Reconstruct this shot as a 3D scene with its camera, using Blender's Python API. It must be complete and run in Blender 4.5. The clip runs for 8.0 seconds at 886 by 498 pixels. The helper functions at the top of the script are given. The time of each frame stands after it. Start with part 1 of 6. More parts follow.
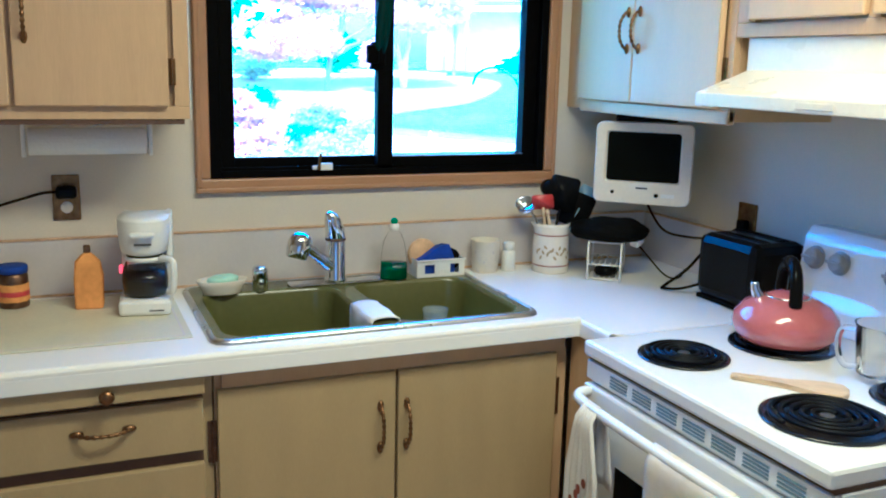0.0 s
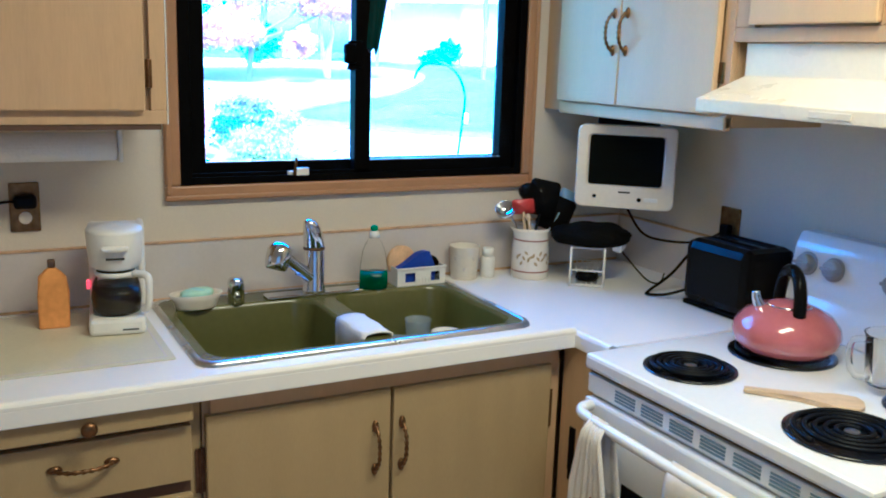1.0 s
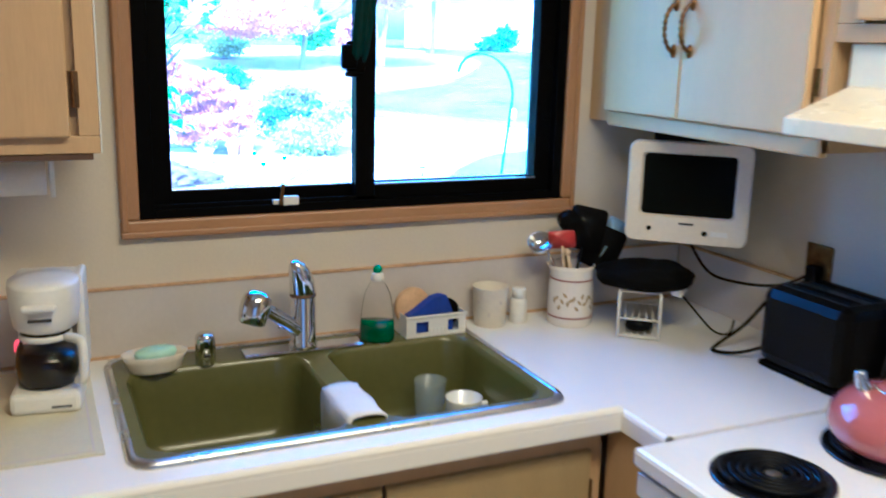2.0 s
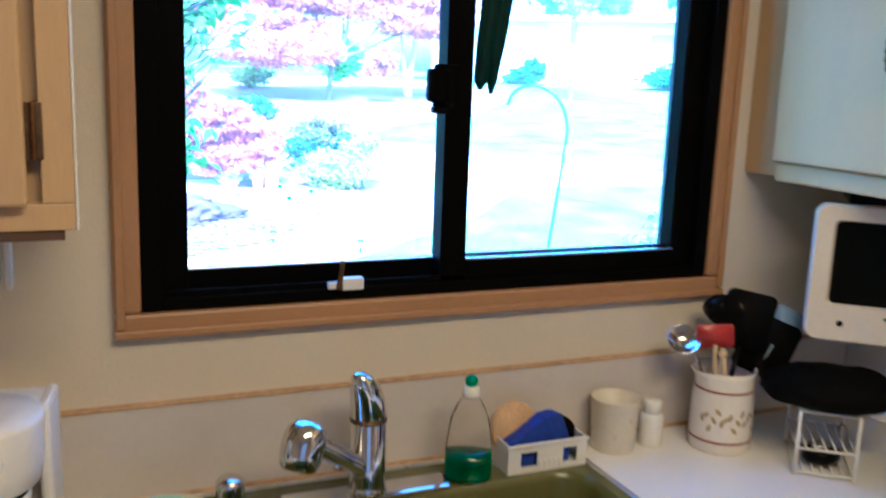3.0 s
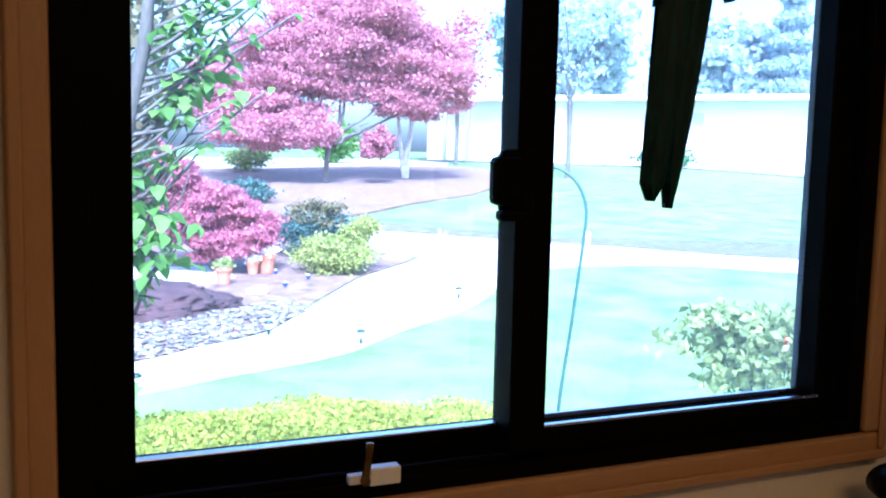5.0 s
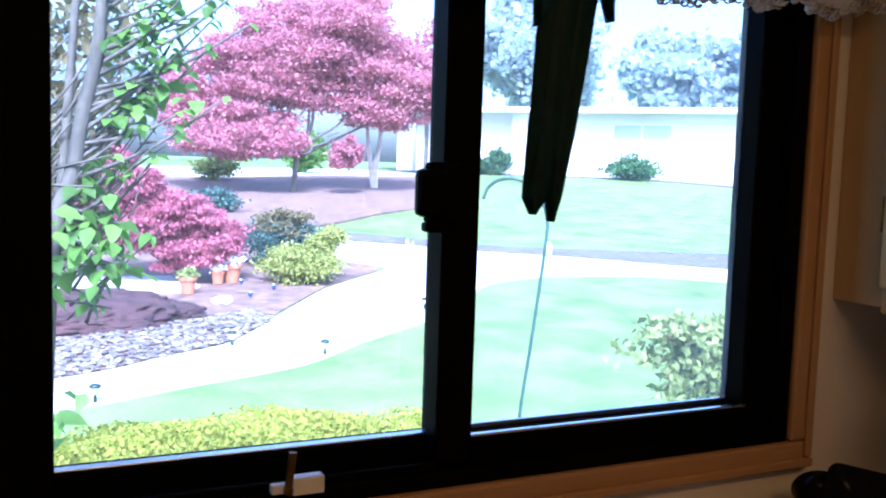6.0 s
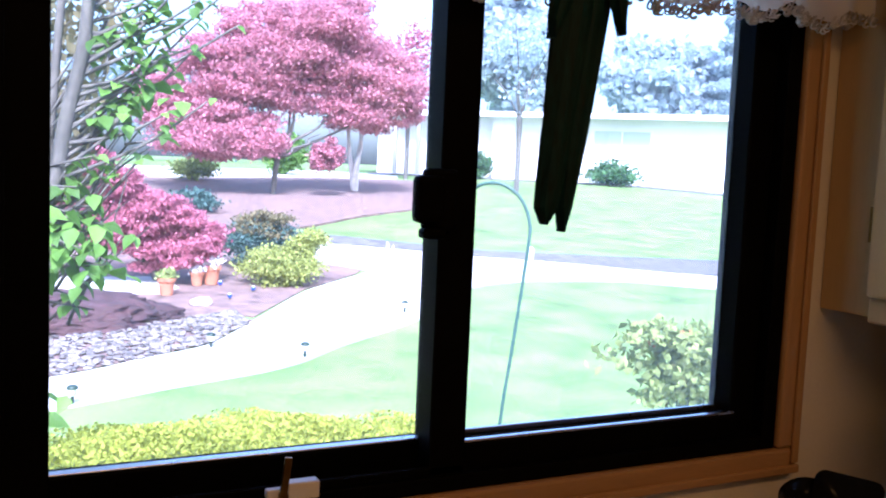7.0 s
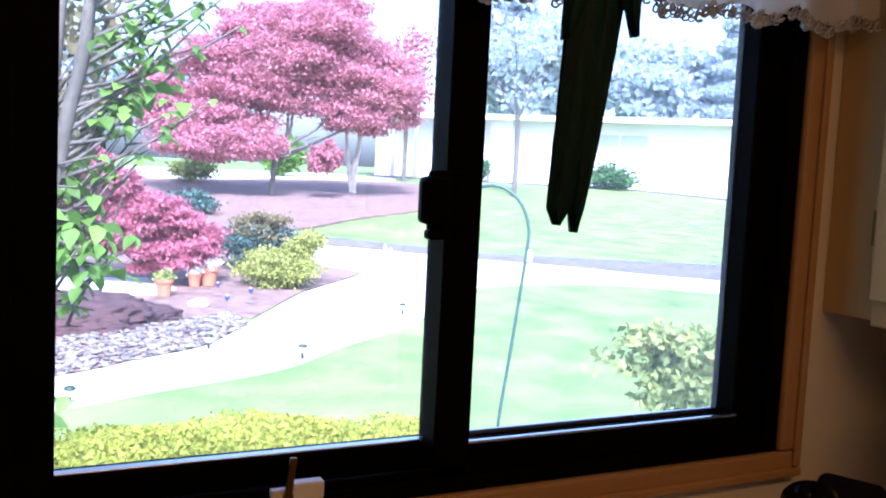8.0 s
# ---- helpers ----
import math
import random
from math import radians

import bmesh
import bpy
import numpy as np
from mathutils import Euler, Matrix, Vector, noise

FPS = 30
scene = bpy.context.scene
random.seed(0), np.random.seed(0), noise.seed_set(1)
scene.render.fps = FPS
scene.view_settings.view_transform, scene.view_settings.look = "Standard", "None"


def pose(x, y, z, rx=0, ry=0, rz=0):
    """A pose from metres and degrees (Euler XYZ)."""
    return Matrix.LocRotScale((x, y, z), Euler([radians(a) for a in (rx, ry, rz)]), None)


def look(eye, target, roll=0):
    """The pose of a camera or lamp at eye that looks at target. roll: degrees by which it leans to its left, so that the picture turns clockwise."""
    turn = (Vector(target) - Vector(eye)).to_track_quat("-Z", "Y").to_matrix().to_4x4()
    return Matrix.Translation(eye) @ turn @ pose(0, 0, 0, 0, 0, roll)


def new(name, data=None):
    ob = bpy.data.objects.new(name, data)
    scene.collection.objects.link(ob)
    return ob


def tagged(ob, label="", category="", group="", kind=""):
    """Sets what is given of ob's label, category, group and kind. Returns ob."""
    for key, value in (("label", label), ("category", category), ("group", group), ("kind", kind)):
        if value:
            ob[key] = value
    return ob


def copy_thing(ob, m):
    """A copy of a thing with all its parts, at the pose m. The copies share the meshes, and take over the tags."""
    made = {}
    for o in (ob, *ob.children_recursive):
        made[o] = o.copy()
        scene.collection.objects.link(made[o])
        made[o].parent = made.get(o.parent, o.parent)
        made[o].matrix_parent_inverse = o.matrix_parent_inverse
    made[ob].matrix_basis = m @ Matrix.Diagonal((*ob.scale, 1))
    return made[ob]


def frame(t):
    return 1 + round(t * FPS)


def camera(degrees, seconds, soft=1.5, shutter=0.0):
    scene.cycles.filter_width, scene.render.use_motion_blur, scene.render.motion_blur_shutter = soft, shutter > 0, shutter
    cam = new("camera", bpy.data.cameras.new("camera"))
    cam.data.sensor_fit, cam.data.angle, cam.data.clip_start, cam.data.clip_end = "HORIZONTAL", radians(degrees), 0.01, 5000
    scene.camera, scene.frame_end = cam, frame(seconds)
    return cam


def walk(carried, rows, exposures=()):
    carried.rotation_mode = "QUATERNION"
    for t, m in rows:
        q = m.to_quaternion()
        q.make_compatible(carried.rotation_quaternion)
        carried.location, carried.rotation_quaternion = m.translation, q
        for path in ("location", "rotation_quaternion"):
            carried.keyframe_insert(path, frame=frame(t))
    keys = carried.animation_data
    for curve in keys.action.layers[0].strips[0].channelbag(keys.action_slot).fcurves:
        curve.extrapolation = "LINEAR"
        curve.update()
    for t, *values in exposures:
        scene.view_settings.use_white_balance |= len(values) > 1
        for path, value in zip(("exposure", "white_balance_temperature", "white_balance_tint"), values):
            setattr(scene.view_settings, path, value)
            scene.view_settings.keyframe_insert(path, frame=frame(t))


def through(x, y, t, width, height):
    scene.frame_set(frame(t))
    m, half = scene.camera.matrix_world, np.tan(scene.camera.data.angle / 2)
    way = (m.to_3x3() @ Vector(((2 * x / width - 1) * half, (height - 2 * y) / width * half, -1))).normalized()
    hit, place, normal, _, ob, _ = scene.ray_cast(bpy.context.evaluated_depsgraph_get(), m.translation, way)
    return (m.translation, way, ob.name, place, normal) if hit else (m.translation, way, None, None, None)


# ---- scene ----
cam = camera(52.0, 8.0, soft=1.9, shutter=0.5)
PATH = [
    (0, (-0.292, -2.56, 1.541), (0.479, -0.758, 1.144), 1.4),
    (0.5, (-0.403, -2.474, 1.553), (0.481, -0.72, 1.174), 1.6),
    (1, (-0.409, -2.393, 1.564), (0.519, -0.67, 1.152), 1.9),
    (1.2, (-0.349, -2.356, 1.588), (0.557, -0.626, 1.153), 1.9),
    (2.3, (-0.086, -1.8, 1.611), (0.718, -0.023, 1.167), 1.5),
    (2.5, (-0.093, -1.647, 1.616), (0.74, 0.116, 1.171), 2.0),
    (3, (-0.014, -1.401, 1.587), (0.762, 0.402, 1.207), 2.1),
    (3.5, (0.061, -1.19, 1.603), (0.779, 0.644, 1.255), 1.9),
    (4, (0.065, -1.029, 1.607), (0.852, 0.787, 1.317), 1.4),
    (5.3, (0.104, -0.923, 1.594), (0.899, 0.901, 1.396), 1.5),
    (5.5, (0.11, -0.934, 1.597), (0.923, 0.883, 1.404), 1.5),
    (6, (0.136, -0.955, 1.599), (0.986, 0.846, 1.414), 1.8),
    (6.5, (0.144, -0.963, 1.602), (1.021, 0.825, 1.421), 2.1),
    (7, (0.116, -0.95, 1.602), (1.007, 0.831, 1.426), 2.5),
    (7.5, (0.104, -0.942, 1.598), (1.001, 0.837, 1.425), 2.8),
    (8, (0.107, -0.947, 1.6), (1.004, 0.833, 1.43), 2.8),
]
EXPOSURES = [(0.0, 4.38, 2880, -7), (0.7, 4.22, 2930, -5), (1.2, 4.16, 3000, -4), (2.3, 4.12, 3150, -2), (3.0, 3.92, 3300, 0), (3.5, 3.72, 3400, 1), (4.0, 3.3, 3690, 3), (4.3, 3.2, 3870, 5), (5.2, 2.26, 4280, 13), (5.6, 2.2, 4330, 15), (6.4, 2.18, 4620, 18), (8.0, 2.2, 4880, 21)]
walk(cam, [(t, look(e, a, r)) for t, e, a, r in PATH], EXPOSURES)

# ---- world, sun and large lights ----
SUN_EL, SUN_ROT = 48.0, 200.0
world = bpy.data.worlds.new("sky")
scene.world = world
world.use_nodes = True
wn = world.node_tree.nodes
sky = wn.new("ShaderNodeTexSky")
sky.sky_type, sky.sun_disc = "NISHITA", False
sky.sun_elevation, sky.sun_rotation = radians(SUN_EL), radians(SUN_ROT)
sky.air_density, sky.dust_density, sky.ozone_density = 1.0, 4.0, 1.0
wn["Background"].inputs["Strength"].default_value = 0.15
world.node_tree.links.new(sky.outputs["Color"], wn["Background"].inputs["Color"])


def lamp(name, kind, m, power, colour, **kw):
    data = bpy.data.lights.new(name, kind)
    data.energy, data.color = power, colour
    if "size" in kw:
        data.shape, data.size, data.size_y = "RECTANGLE", kw["size"], kw["size_y"]
    if "angle" in kw:
        data.angle = radians(kw["angle"])
    ob = new(name, data)
    ob.matrix_world = m
    return ob


az = radians(SUN_ROT)
sun_from = Vector((math.sin(az) * math.cos(radians(SUN_EL)), math.cos(az) * math.cos(radians(SUN_EL)), math.sin(radians(SUN_EL))))
lamp("sun", "SUN", look(sun_from * 50, (0, 0, 0)), 3.0, (1.0, 0.95, 0.88), angle=12)
# ceiling lamp of the kitchen, and an added cool fill before the closed wall behind
lamp("kitchen_lamp", "AREA", look((0.50, -1.60, 2.40), (0.50, -1.60, 0)), 2.95, (1.0, 0.465, 0.113), size=1.1, size_y=0.32)
lamp("cool_fill", "AREA", look((-0.6, -4.42, 1.25), (-0.6, 0, 1.15)), 0.16, (0.80, 0.90, 1.0), size=1.7, size_y=1.9)


# ---- materials ----
def mat(name, colour, rough=0.5, metal=0.0, vary=0.08, scale=6.0, fine=90.0, bump=0.05, stretch=(1, 1, 1), tint=None, spec=0.5, coat=0.0, island=False):
    """Base colour with broad and fine variation, roughness variation and a fine relief."""
    m = bpy.data.materials.new(name)
    m.use_nodes = True
    nt = m.node_tree
    n, ln = nt.nodes, nt.links.new
    b = n["Principled BSDF"]
    b.inputs["Metallic"].default_value = metal
    b.inputs["Specular IOR Level"].default_value = spec
    b.inputs["Coat Weight"].default_value = coat
    co = n.new("ShaderNodeTexCoord")
    mp = n.new("ShaderNodeMapping")
    mp.inputs["Scale"].default_value = stretch
    ln(co.outputs["Object"], mp.inputs["Vector"])
    big, small = n.new("ShaderNodeTexNoise"), n.new("ShaderNodeTexNoise")
    big.inputs["Scale"].default_value, small.inputs["Scale"].default_value = scale, fine
    big.inputs["Detail"].default_value = 5
    small.inputs["Detail"].default_value = 3
    for t in (big, small):
        ln(mp.outputs["Vector"], t.inputs["Vector"])
    mix = n.new("ShaderNodeMix")
    mix.data_type = "FLOAT"
    mix.inputs[0].default_value = 0.4
    ln(big.outputs["Fac"], mix.inputs[2])
    ln(small.outputs["Fac"], mix.inputs[3])
    fac = mix.outputs[0]
    if island:
        gi = n.new("ShaderNodeNewGeometry")
        m2 = n.new("ShaderNodeMix")
        m2.data_type = "FLOAT"
        m2.inputs[0].default_value = 0.6
        ln(fac, m2.inputs[2])
        ln(gi.outputs["Random Per Island"], m2.inputs[3])
        fac = m2.outputs[0]
    ramp = n.new("ShaderNodeValToRGB")
    lo = [max(0.0, c * (1 - 2.2 * vary)) for c in colour]
    hi = [min(1.0, c * (1 + 2.2 * vary)) for c in (tint or colour)]
    ramp.color_ramp.elements[0].color = (*lo, 1)
    ramp.color_ramp.elements[1].color = (*hi, 1)
    ramp.color_ramp.elements[0].position, ramp.color_ramp.elements[1].position = (0.05, 0.95) if island else (0.25, 0.75)
    ln(fac, ramp.inputs["Fac"])
    ln(ramp.outputs["Color"], b.inputs["Base Color"])
    rr = n.new("ShaderNodeMapRange")
    rr.inputs["To Min"].default_value, rr.inputs["To Max"].default_value = max(0.02, rough * 0.85), min(1.0, rough * 1.15)
    ln(big.outputs["Fac"], rr.inputs["Value"])
    ln(rr.outputs["Result"], b.inputs["Roughness"])
    if bump:
        bp = n.new("ShaderNodeBump")
        bp.inputs["Strength"].default_value, bp.inputs["Distance"].default_value = bump, 0.004
        ln(small.outputs["Fac"], bp.inputs["Height"])
        ln(bp.outputs["Normal"], b.inputs["Normal"])
    return m


def glass_mat(name, colour=(1, 1, 1), rough=0.0, ior=1.45):
    m = bpy.data.materials.new(name)
    m.use_nodes = True
    b = m.node_tree.nodes["Principled BSDF"]
    b.inputs["Base Color"].default_value = (*colour, 1)
    b.inputs["Transmission Weight"].default_value = 1.0
    b.inputs["Roughness"].default_value, b.inputs["IOR"].default_value = rough, ior
    return m


def film_mat(name, colour, amount):
    """Window glass with a thin film of dust that scatters some daylight and imitates glare."""
    m = glass_mat(name)
    nt = m.node_tree
    tr = nt.nodes.new("ShaderNodeBsdfTranslucent")
    tr.inputs["Color"].default_value = (*colour, 1)
    co, dust, amt = nt.nodes.new("ShaderNodeTexCoord"), nt.nodes.new("ShaderNodeTexNoise"), nt.nodes.new("ShaderNodeMapRange")
    dust.inputs["Scale"].default_value, dust.inputs["Detail"].default_value = 4.0, 5
    amt.inputs["To Min"].default_value, amt.inputs["To Max"].default_value = amount * 0.5, amount * 1.5
    mx = nt.nodes.new("ShaderNodeMixShader")
    nt.links.new(co.outputs["Object"], dust.inputs["Vector"])
    nt.links.new(dust.outputs["Fac"], amt.inputs["Value"])
    nt.links.new(amt.outputs["Result"], mx.inputs[0])
    nt.links.new(nt.nodes["Principled BSDF"].outputs["BSDF"], mx.inputs[1])
    nt.links.new(tr.outputs["BSDF"], mx.inputs[2])
    nt.links.new(mx.outputs[0], nt.nodes["Material Output"].inputs["Surface"])
    return m


def leaf_mat(name, colour, tint, through=0.35, vary=0.25, spec=0.3):
    m = mat(name, colour, 0.55, vary=vary, scale=1.2, fine=9, bump=0, tint=tint, island=True, spec=spec)
    b = m.node_tree.nodes["Principled BSDF"]
    b.inputs["Subsurface Weight"].default_value = 0.0
    tr = m.node_tree.nodes.new("ShaderNodeBsdfTranslucent")
    mx = m.node_tree.nodes.new("ShaderNodeMixShader")
    mx.inputs[0].default_value = through
    out = m.node_tree.nodes["Material Output"]
    ramp = [x for x in m.node_tree.nodes if x.bl_idname == "ShaderNodeValToRGB"][0]
    m.node_tree.links.new(ramp.outputs["Color"], tr.inputs["Color"])
    m.node_tree.links.new(b.outputs["BSDF"], mx.inputs[1])
    m.node_tree.links.new(tr.outputs["BSDF"], mx.inputs[2])
    m.node_tree.links.new(mx.outputs[0], out.inputs["Surface"])
    return m


def lit_mat(name, colour, power):
    m = mat(name, colour, 0.3)
    b = m.node_tree.nodes["Principled BSDF"]
    b.inputs["Emission Color"].default_value = (*colour, 1)
    b.inputs["Emission Strength"].default_value = power
    return m


M = {
    "redlamp": lit_mat("lit_red_switch", (0.9, 0.03, 0.02), 0.12),
    "wall": mat("wall_paint", (0.66, 0.60, 0.46), 0.7, vary=0.03, scale=2, fine=160, bump=0.12),
    "ceiling": mat("ceiling_paint", (0.8, 0.78, 0.72), 0.8, vary=0.03, fine=120, bump=0.2),
    "floor": mat("vinyl_floor", (0.42, 0.34, 0.25), 0.4, vary=0.12, scale=5),
    "splash": mat("splash_laminate", (0.62, 0.575, 0.53), 0.32, vary=0.025, scale=9, fine=120, bump=0.02),
    "caulk": mat("caulk", (0.50, 0.34, 0.16), 0.6, vary=0.2, scale=20),
    "counter": mat("counter_laminate", (0.86, 0.85, 0.83), 0.34, vary=0.006, scale=14, fine=220, bump=0.01),
    "cream": mat("cream_door_paint", (0.63, 0.455, 0.185), 0.42, vary=0.035, scale=3, fine=60, bump=0.04, stretch=(6, 6, 1)),
    # base cabinet paint, darkened below the cream for the weaker light down there
    "dimdoor": mat("dimmed_tan_door_paint", (0.39, 0.30, 0.105), 0.40, vary=0.04, scale=3, fine=60, bump=0.04, stretch=(6, 6, 1)),
    "board": mat("pale_yellow_board", (0.66, 0.63, 0.45), 0.45, vary=0.04, scale=9, fine=120, bump=0.05),
    # cabinet wood darkened to brown, with the shade of the window side in it
    "dimendwood": mat("dimmed_brown_end_panel", (0.27, 0.165, 0.07), 0.5, vary=0.06, scale=5, fine=50, bump=0.05, stretch=(7, 7, 0.6)),
    "tanwood": mat("tan_wood_face", (0.53, 0.375, 0.15), 0.42, vary=0.045, scale=5, fine=50, bump=0.05, stretch=(7, 7, 0.6)),
    "trim": mat("oak_window_trim", (0.38, 0.215, 0.066), 0.40, vary=0.07, scale=5, fine=60, bump=0.06, stretch=(1, 7, 7)),
    "trimv": mat("oak_window_trim_upright", (0.38, 0.215, 0.066), 0.40, vary=0.07, scale=5, fine=60, bump=0.06, stretch=(7, 7, 1)),
    "gap": mat("dark_gap", (0.09, 0.05, 0.025), 0.7, vary=0.1),
    "black": mat("bronze_aluminium", (0.0022, 0.0022, 0.0028), 0.5, vary=0.15, scale=10, fine=140, bump=0.02, spec=0.03),
    "olive": mat("olive_enamel", (0.112, 0.112, 0.016), 0.26, vary=0.05, scale=6, fine=60, bump=0.0, coat=0.1),
    "steel": mat("brushed_steel", (0.62, 0.63, 0.65), 0.28, metal=1, vary=0.06, scale=12),
    "chrome": mat("chrome", (0.72, 0.73, 0.75), 0.08, metal=1, vary=0.03, scale=20, bump=0),
    "brass": mat("antique_brass", (0.19, 0.11, 0.03), 0.34, metal=1, vary=0.25, scale=40),
    "bronze": mat("dark_antique_brass", (0.16, 0.10, 0.05), 0.4, metal=1, vary=0.25, scale=40),
    "enamel": mat("white_enamel", (0.86, 0.87, 0.88), 0.16, vary=0.015, scale=5, bump=0.0, coat=0.4),
    "almond": mat("almond_enamel", (0.80, 0.74, 0.58), 0.28, vary=0.03, scale=4, bump=0.01),
    "white": mat("white_plastic", (0.80, 0.79, 0.75), 0.38, vary=0.03, scale=9, bump=0.02),
    "ivory": mat("ivory_plastic", (0.74, 0.69, 0.56), 0.4, vary=0.04, scale=8, bump=0.02),
    "blackplastic": mat("black_plastic", (0.006, 0.006, 0.007), 0.22, vary=0.1, scale=20, bump=0.02, spec=0.06),
    "blackmat": mat("black_rubber", (0.0025, 0.0025, 0.003), 0.75, vary=0.1, scale=20, spec=0.06),
    "screen": mat("dark_screen_glass", (0.004, 0.005, 0.005), 0.25, vary=0.05, bump=0, spec=0.04),
    "coil": mat("black_coil", (0.004, 0.005, 0.010), 0.45, vary=0.25, scale=30, spec=0.12),
    "pan": mat("black_drip_pan", (0.008, 0.010, 0.02), 0.15, vary=0.2, scale=20, bump=0),
    "kettle": mat("pink_kettle_enamel", (0.43, 0.14, 0.145), 0.14, vary=0.04, scale=10, bump=0, coat=0.5),
    "coffee": mat("black_coffee", (0.006, 0.004, 0.003), 0.08, vary=0.05, bump=0),
    "yellow": mat("yellow_paper_bag", (0.72, 0.34, 0.002), 0.75, vary=0.12, scale=14, fine=60, bump=0.2, spec=0.12),
    "red": mat("red_plastic", (0.45, 0.04, 0.02), 0.35, vary=0.1),
    "crock": mat("cream_glaze", (0.78, 0.74, 0.66), 0.18, vary=0.03, scale=12, bump=0.01),
    "maroon": mat("maroon_band", (0.20, 0.04, 0.035), 0.3, vary=0.1),
    "sprig": mat("olive_sprig", (0.34, 0.26, 0.11), 0.4, vary=0.3, scale=60),
    "paper": mat("white_paper_towel", (0.80, 0.79, 0.76), 0.9, vary=0.03, scale=10, fine=130, bump=0.3),
    "blue": mat("blue_sponge_cloth", (0.02, 0.05, 0.42), 0.7, vary=0.1, scale=30, bump=0.3),
    "tansponge": mat("tan_sponge", (0.62, 0.42, 0.18), 0.85, vary=0.12, scale=40, fine=220, bump=0.5),
    "greensoap": mat("green_dish_soap", (0.0, 0.11, 0.022), 0.12, vary=0.05, bump=0),
    "greencap": mat("green_cap", (0.0, 0.25, 0.12), 0.35, vary=0.05),
    "mintsoap": mat("mint_soap_bar", (0.52, 0.74, 0.56), 0.5, vary=0.05, scale=30),
    "tumbler": mat("blue_tinted_tumbler", (0.50, 0.58, 0.66), 0.12, vary=0.02, bump=0),
    "clear": glass_mat("clear_plastic", ior=1.12),
    "glass": glass_mat("clear_glass"),
    "sashglass": film_mat("sash_glass", (1.0, 0.95, 0.93), 0.034),
    "fixedglass": film_mat("hazy_fixed_glass", (0.92, 0.92, 0.96), 0.075),
    "cloth": mat("white_cotton", (0.76, 0.73, 0.67), 0.9, vary=0.05, scale=12, fine=240, bump=0.4),
    "lace": leaf_mat("cream_lace", (0.82, 0.77, 0.66), (0.90, 0.85, 0.75), 0.45),
    "parrot": mat("dark_green_feather", (0.0012, 0.016, 0.018), 0.6, vary=0.4, scale=30, stretch=(6, 6, 1), spec=0.12),
    "woodspoon": mat("pale_wood", (0.60, 0.47, 0.28), 0.55, vary=0.12, scale=12, stretch=(1, 6, 6)),
    "bluegrey": mat("blue_grey_plastic", (0.22, 0.30, 0.38), 0.4, vary=0.08),
    "farglass": mat("pale_window_glass", (0.46, 0.52, 0.58), 0.2, vary=0.05),
    "greyplastic": mat("grey_plastic", (0.34, 0.33, 0.32), 0.4, vary=0.05),
    "darklabel": mat("dark_print", (0.02, 0.02, 0.03), 0.5, vary=0.1),
    "lawn": mat("lawn_soil", (0.080, 0.155, 0.031), 0.9, vary=0.30, scale=1.5, fine=26, bump=0.8, tint=(0.15, 0.22, 0.055)),
    "concrete": mat("pale_concrete", (0.46, 0.44, 0.41), 0.85, vary=0.06, scale=1.3, fine=40, bump=0.2),
    "mulch": mat("bark_mulch", (0.10, 0.060, 0.050), 0.95, vary=0.42, scale=6, fine=45, bump=1.0, tint=(0.165, 0.105, 0.088)),
    # mulch with the heap's shade painted into a darker colour
    "shademulch": mat("shade_dark_mulch", (0.050, 0.023, 0.024), 0.95, vary=0.42, scale=7, fine=45, bump=1.0),
    "greymulch": mat("grey_bark_chips", (0.11, 0.10, 0.105), 0.95, vary=0.35, scale=5, fine=40, bump=1.0),
    "bark": mat("grey_bark", (0.11, 0.10, 0.088), 0.85, vary=0.25, scale=9, fine=60, bump=0.7, stretch=(1, 1, 0.35)),
    "twigbark": mat("pale_grey_twig", (0.10, 0.088, 0.073), 0.85, vary=0.38, scale=14, fine=70, bump=0.6, stretch=(1, 1, 0.5)),
    "palebark": mat("pale_bark", (0.56, 0.52, 0.48), 0.85, vary=0.2, scale=6, fine=40, bump=0.5),
    "rock": mat("river_stone", (0.15, 0.128, 0.115), 0.8, vary=0.42, scale=3, fine=40, bump=0.3, island=True),
    "stucco": mat("white_house_wall", (0.74, 0.74, 0.76), 0.85, vary=0.03, scale=0.6, fine=20, bump=0.2),
    "fascia": mat("white_roof_edge", (0.78, 0.78, 0.80), 0.6, vary=0.03, scale=0.5),
    "roofing": mat("grey_roofing", (0.28, 0.28, 0.29), 0.9, vary=0.1, scale=1),
    "terracotta": mat("terracotta", (0.42, 0.16, 0.085), 0.8, vary=0.12, scale=10),
    "maple": leaf_mat("crimson_maple_leaf", (0.36, 0.14, 0.185), (0.60, 0.28, 0.34), 0.5, 0.14, 0.08),
    "maple2": leaf_mat("laceleaf_maple_leaf", (0.32, 0.095, 0.14), (0.52, 0.20, 0.26), 0.45, 0.16, 0.1),
    "leafgreen": leaf_mat("broad_green_leaf", (0.05, 0.13, 0.02), (0.17, 0.30, 0.05), 0.45),
    "hedge": leaf_mat("golden_hedge_leaf", (0.31, 0.37, 0.04), (0.48, 0.49, 0.08), 0.4, 0.17, 0.15),
    "yellowshrub": leaf_mat("variegated_shrub_leaf", (0.17, 0.22, 0.035), (0.34, 0.36, 0.09)),
    "bronzeshrub": leaf_mat("bronze_green_shrub_leaf", (0.09, 0.12, 0.06), (0.22, 0.17, 0.08)),
    "blueshrub": leaf_mat("blue_conifer_needle", (0.045, 0.085, 0.075), (0.09, 0.15, 0.13)),
    "darkgreen": leaf_mat("dark_green_leaf", (0.03, 0.085, 0.03), (0.07, 0.15, 0.05)),
    "rhodo": leaf_mat("rhododendron_leaf", (0.15, 0.20, 0.05), (0.32, 0.37, 0.12)),
